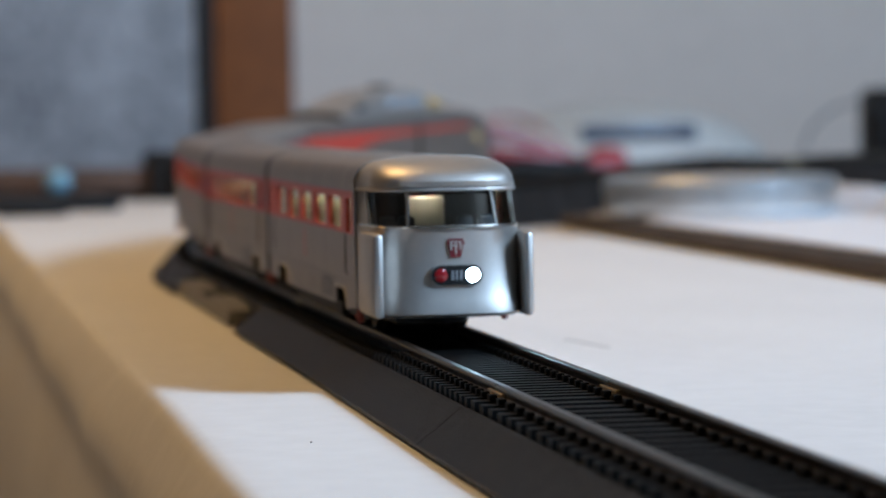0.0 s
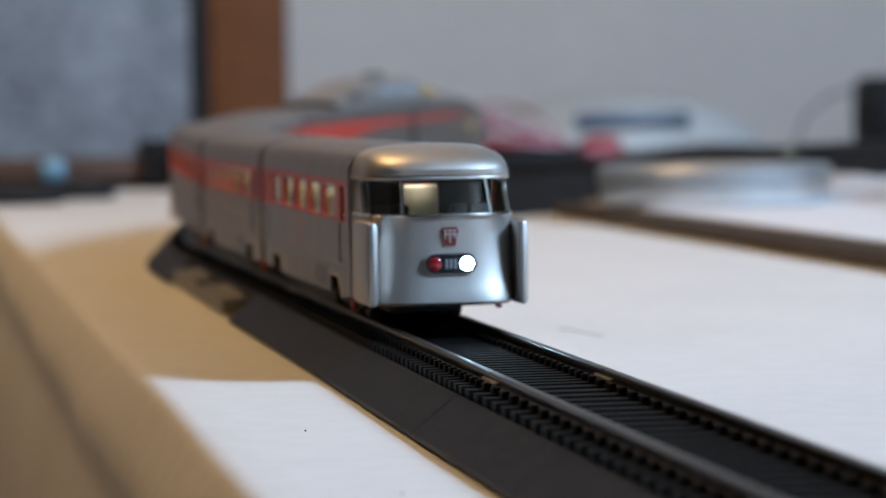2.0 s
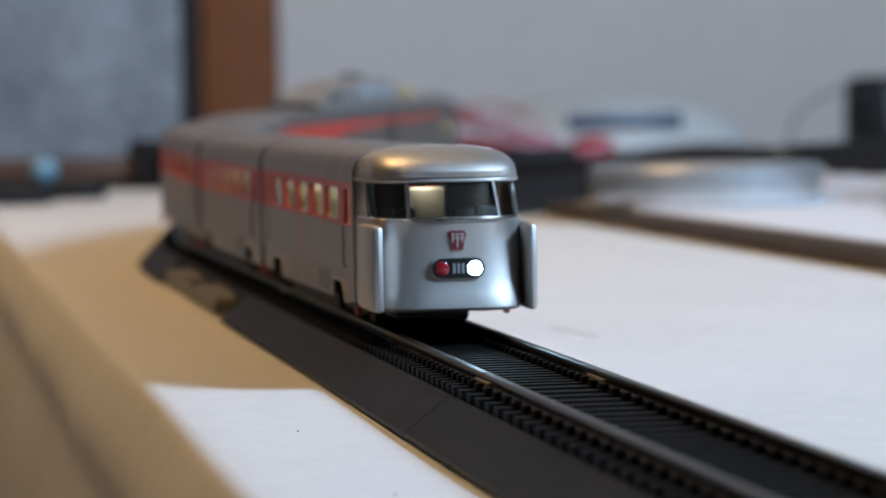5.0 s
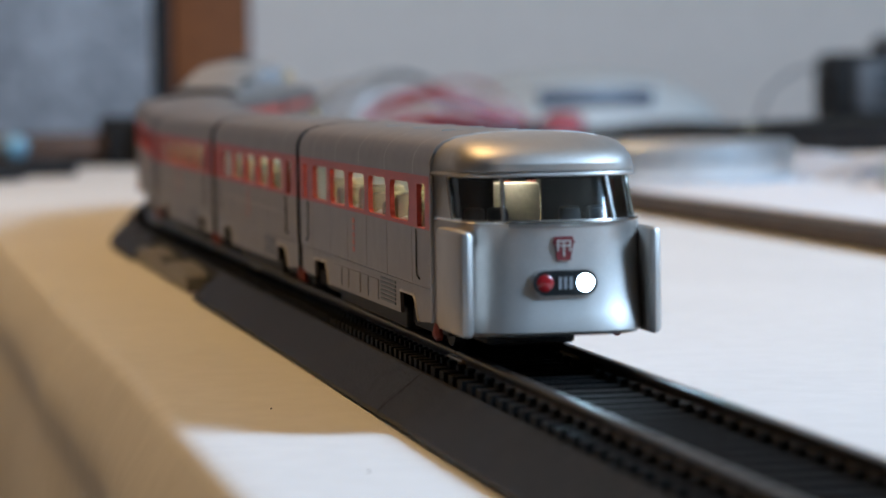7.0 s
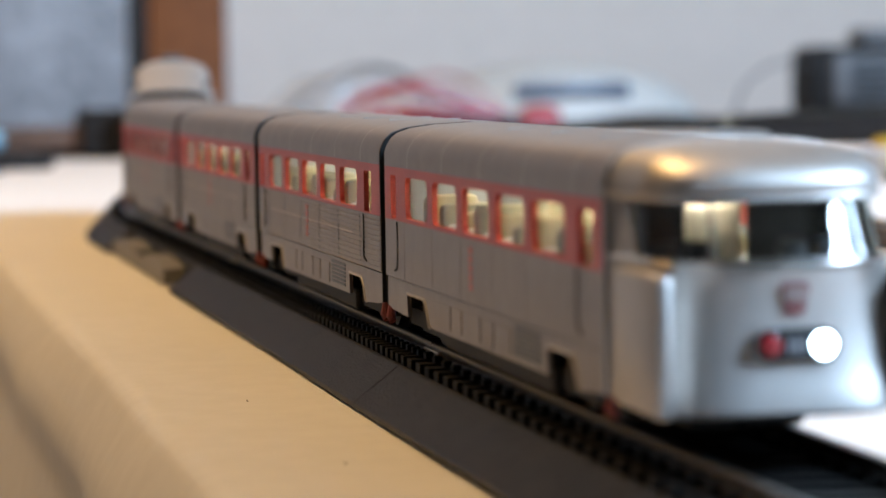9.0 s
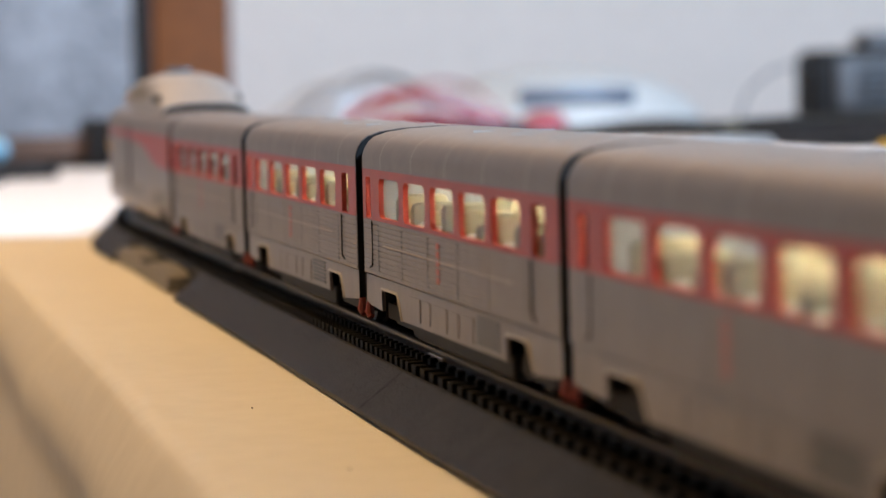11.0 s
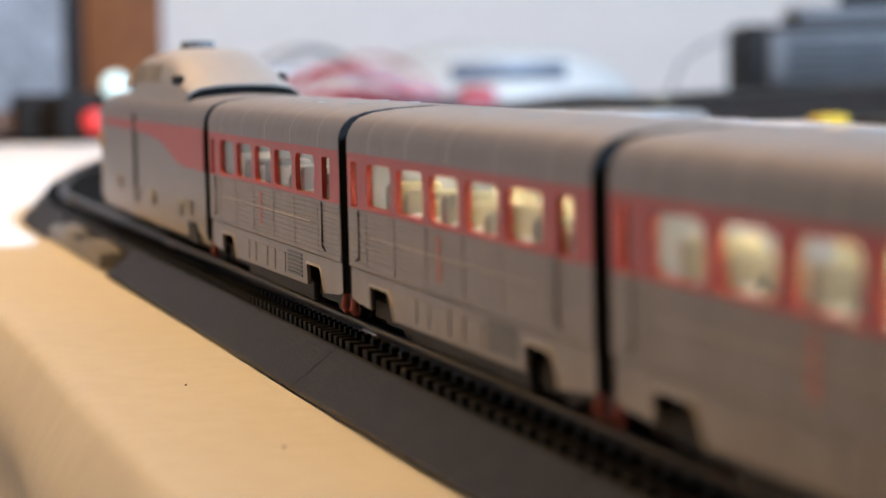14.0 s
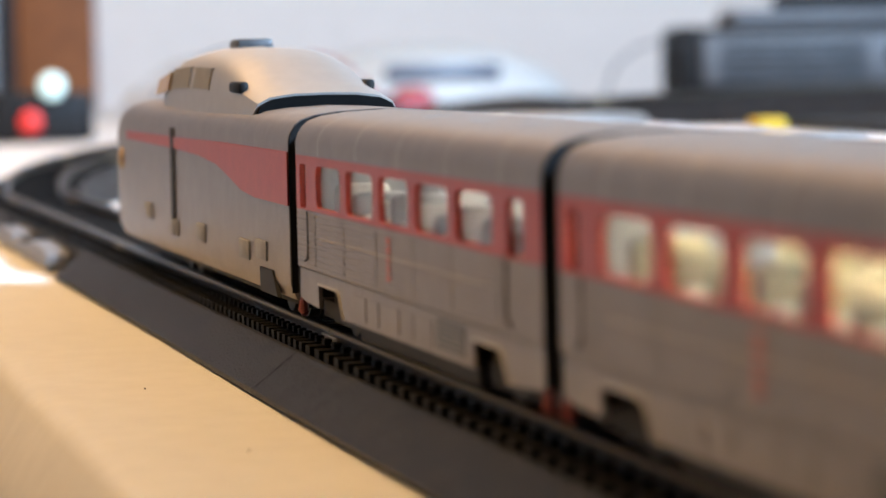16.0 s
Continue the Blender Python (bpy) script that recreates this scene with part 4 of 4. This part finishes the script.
def wires():
    """Thin leads that stand up in loops beside the pliers."""
    for x, y0, y1, top, mt, lb in ((-1.83, 0.240, 0.392, 0.053, GREY_PLASTIC, "thin dark grey lead standing in a loop"), (-1.80, 0.262, 0.372, 0.050, BLACK, "thin black lead standing in a loop"), (-1.72, 0.285, 0.410, 0.046, RED_DEEP, "thin red lead standing in a loop")):
        bm = bmesh.new()
        pts = [(x + 0.02 * math.sin(3 * i / 24), y0 + (y1 - y0) * i / 24, 0.0022 + top * math.sin(math.pi * i / 24) ** 0.8) for i in range(25)]
        tube(bm, pts, 0.0012, 8)
        tagged(part("lead", bm, mt, None, lb), category="cable")


def back_clutter():
    t = empty("freight_car", "dark brown and black model freight car at the back", "model train car")
    bm = bmesh.new()
    box(bm, -1.40, -1.34, -0.045, 0.125, 0.006, 0.0195, 0.003)
    part("deck", bm, BROWN, t)
    bm = bmesh.new()
    box(bm, -1.39, -1.33, 0.050, 0.135, 0.0005, 0.030, 0.003)
    part("bunker", bm, BLACK, t)
    bm = bmesh.new()
    box(bm, -1.385, -1.345, -0.05, 0.13, 0.0005, 0.007, 0.001)
    part("chassis", bm, BLACK, t)
    t = empty("black_case", "low black case lying on the table", "case")
    bm = bmesh.new()
    box(bm, -1.32, -1.10, -0.050, -0.012, 0.0006, 0.006, 0.002)
    box(bm, -1.32, -1.16, -0.012, 0.020, 0.0006, 0.0065, 0.002)
    part("body", bm, BLACK, t)
    bm = bmesh.new()
    ball(bm, (-1.315, -0.006, 0.0135), 0.006, 0.0085, 0.0075)
    tagged(part("glass_bead", bm, BLUE, None, "pale blue glossy bead on the black case"), category="bead")
    t = empty("signal", "black model signal with a pale and a red light", "model signal")
    bm = bmesh.new()
    box(bm, -1.328, -1.310, 0.072, 0.124, 0.0006, 0.031, 0.003)
    part("post", bm, BLACK, t)
    for y, z, r, mt, lb in ((0.1065, 0.0345, 0.0080, TEAL_LIGHT, "pale glowing signal light"), (0.0935, 0.0135, 0.0072, RED_LIGHT, "red glowing signal light")):
        bm = bmesh.new()
        ball(bm, (-1.306, y, z), 0.004, r, r, 18)
        part("signal_light", bm, mt, t, lb)


def side_board():
    t = empty("board", "long low brown-grey board lying on the table", "board")
    bm = bmesh.new()
    box(bm, -0.80, 0.60, 0.185, 0.345, 0.0005, 0.0062, 0.0008)
    part("plank", bm, BOARD, t)
    bm = bmesh.new()
    box(bm, -0.79, 0.60, 0.196, 0.335, 0.0064, 0.0072)
    part("facing", bm, PAPER, t, "pale paper facing", smooth=False)
    for cx, cy, r, h in ((-0.725, 0.236, 0.048, 0.0165), (-0.60, 0.306, 0.026, 0.0100)):
        t = empty("tin", "low round silvery metal tin lying on the board" if r > 0.03 else "small flat silvery tin lying on the board", "tin", "tins on the board")
        z = 0.0072
        bm = bmesh.new()
        outline = ((0.90, 0.0), (0.985, 0.0006), (1.0, 0.0022), (1.0, h * 0.52), (0.99, h * 0.55), (0.955, h * 0.58))
        loft(bm, [[(cx + r * k * math.cos(i * math.tau / 48), cy + r * k * math.sin(i * math.tau / 48), z + dz) for i in range(48)] for k, dz in outline], closed=True, caps=True)
        part("body", bm, FOIL, t)
        bm = bmesh.new()
        outline = ((0.985, h * 0.56), (1.015, h * 0.58), (1.015, h * 0.90), (0.99, h * 0.97), (0.93, h), (0.90, h * 0.96), (0.55, h * 0.95), (0.05, h * 0.97))
        loft(bm, [[(cx + r * k * math.cos(i * math.tau / 48), cy + r * k * math.sin(i * math.tau / 48), z + dz) for i in range(48)] for k, dz in outline], closed=True, caps=True)
        lid = part("lid", bm, FOIL, t, "silvery rimmed lid")
        bm = bmesh.new()
        cyl(bm, (cx, cy, z + h * 0.93), (cx, cy, z + h * 0.985), r * 0.55, seg=32)
        part("sticker", bm, BEIGE, lid, "pale beige sticker")
    bm = bmesh.new()
    loft(bm, [[(-0.80 + 0.13 * u + 0.004 * math.sin(9 * v + 4 * u), 0.288 + 0.05 * v, 0.0074 + 0.010 * math.sin(math.pi * v) * (0.6 + 0.4 * math.sin(7 * u + 1)) + 0.0012 * math.sin(23 * u + 5 * v)) for v in [j / 10 for j in range(11)]] for u in [i / 16 for i in range(17)]], caps=False)
    bmesh.ops.solidify(bm, geom=bm.faces[:], thickness=0.0003)
    tagged(part("paper_sheet", bm, PAPER, None, "white curled paper sheet lying on the board"), category="paper")
    bm = bmesh.new()
    box(bm, -0.62, -0.42, 0.285, 0.330, 0.0074, 0.0120, 0.002)
    tagged(part("black_tool", bm, BLACK, None, "flat black tool lying on the board"), category="tool")
    bm = bmesh.new()
    box(bm, -0.90, -0.60, 0.348, 0.70, 0.0006, 0.0120, 0.0008)
    tagged(part("paper_pad", bm, PAPER, None, "thick white paper pad lying on the table"), category="paper")
    bm = bmesh.new()
    box(bm, -0.82, -0.60, 0.386, 0.50, 0.0122, 0.0165, 0.001)
    tagged(part("black_sleeve", bm, BLACK, None, "flat black sleeve lying on the paper pad"), category="sleeve")
    bm = bmesh.new()
    box(bm, -0.810, -0.795, 0.363, 0.378, 0.0122, 0.0180, 0.002)
    tagged(part("yellow_block", bm, YELLOW, None, "small bright yellow plastic block on the paper pad"), category="block")


def crumbs():
    """Dark specks and a short hair on the cover."""
    for x, y, r in ((-0.0026, -0.0365, 0.0002), (0.0745, -0.0344, 0.0002)):
        bm = bmesh.new()
        ball(bm, (x, y, 0.0004), r, r * 0.8, r * 0.7, 8)
        tagged(part("crumb", bm, BLACK, None, "tiny dark crumb on the white cover"), category="crumb", group="crumbs on the cover")
    bm = bmesh.new()
    tube(bm, [(-0.188 + 0.004 * i, 0.0468 + 0.0008 * i + 0.0006 * math.sin(i), 0.0004) for i in range(7)], 0.00007, 6)
    tagged(part("hair", bm, GREY_PLASTIC, None, "short grey hair lying on the cover"), category="hair")


control_unit()
radio()
crumbs()
cable()
pliers()
wrap_heap()
wires()
back_clutter()
side_board()
lamp = empty("ceiling_lamp", "plain warm ceiling lamp over the table", "lamp")
bm = bmesh.new()
box(bm, -0.90, -0.40, -0.70, -0.20, 1.53, 1.778, 0.02)
part("housing", bm, WHITE_PLASTIC, lamp)

# ---- moving things ----
# the place of the first gap between cars along the line, second by second
RUN = [(0.0, -0.2300), (4.3, -0.2300), (4.8, -0.2225), (5.3, -0.2015), (5.9, -0.1715), (6.5, -0.1412), (7.0, -0.1152), (8.0, -0.0580), (9.0, -0.0006),
       (10.0, 0.0570), (11.5, 0.1437), (12.5, 0.2040), (13.5, 0.2660), (14.5, 0.3288), (15.0, 0.3596), (15.5, 0.3918), (16.0, 0.4280)]


def run(t):
    """Smooth monotone run through RUN."""
    ts, vs = [a for a, b in RUN], [b for a, b in RUN]
    d = [(vs[i + 1] - vs[i]) / (ts[i + 1] - ts[i]) for i in range(len(ts) - 1)]
    m = [d[0]] + [0.0 if a * b <= 0 else 2 * a * b / (a + b) for a, b in zip(d, d[1:])] + [d[-1]]
    i = min(max(sum(1 for a in ts if a <= t) - 1, 0), len(ts) - 2)
    h = ts[i + 1] - ts[i]
    u = (t - ts[i]) / h
    return ((1 + 2 * u) * (1 - u) ** 2 * vs[i] + u * (1 - u) ** 2 * h * m[i] + u * u * (3 - 2 * u) * vs[i + 1] + u * u * (u - 1) * h * m[i + 1])


def car_pose(rear, front, at_front=False):
    a, b = on_track(rear)[0], on_track(front)[0]
    p, d = b if at_front else a, b - a
    return pose(p.x, p.y, p.z + RAIL_Z, 0, math.degrees(math.atan2(-d.z, math.hypot(d.x, d.y))), math.degrees(math.atan2(d.y, d.x)))


def motions():
    times = [i * 0.25 for i in range(65)]
    walk(front_car, [(t, car_pose(run(t), run(t) + PITCH)) for t in times])
    for k, car in enumerate(coaches):
        walk(car, [(t, car_pose(run(t) - (k + 1) * PITCH, run(t) - k * PITCH)) for t in times])
    walk(engine, [(t, car_pose(run(t) - 3 * PITCH - 0.17, run(t) - 3 * PITCH, True)) for t in times])


motions()
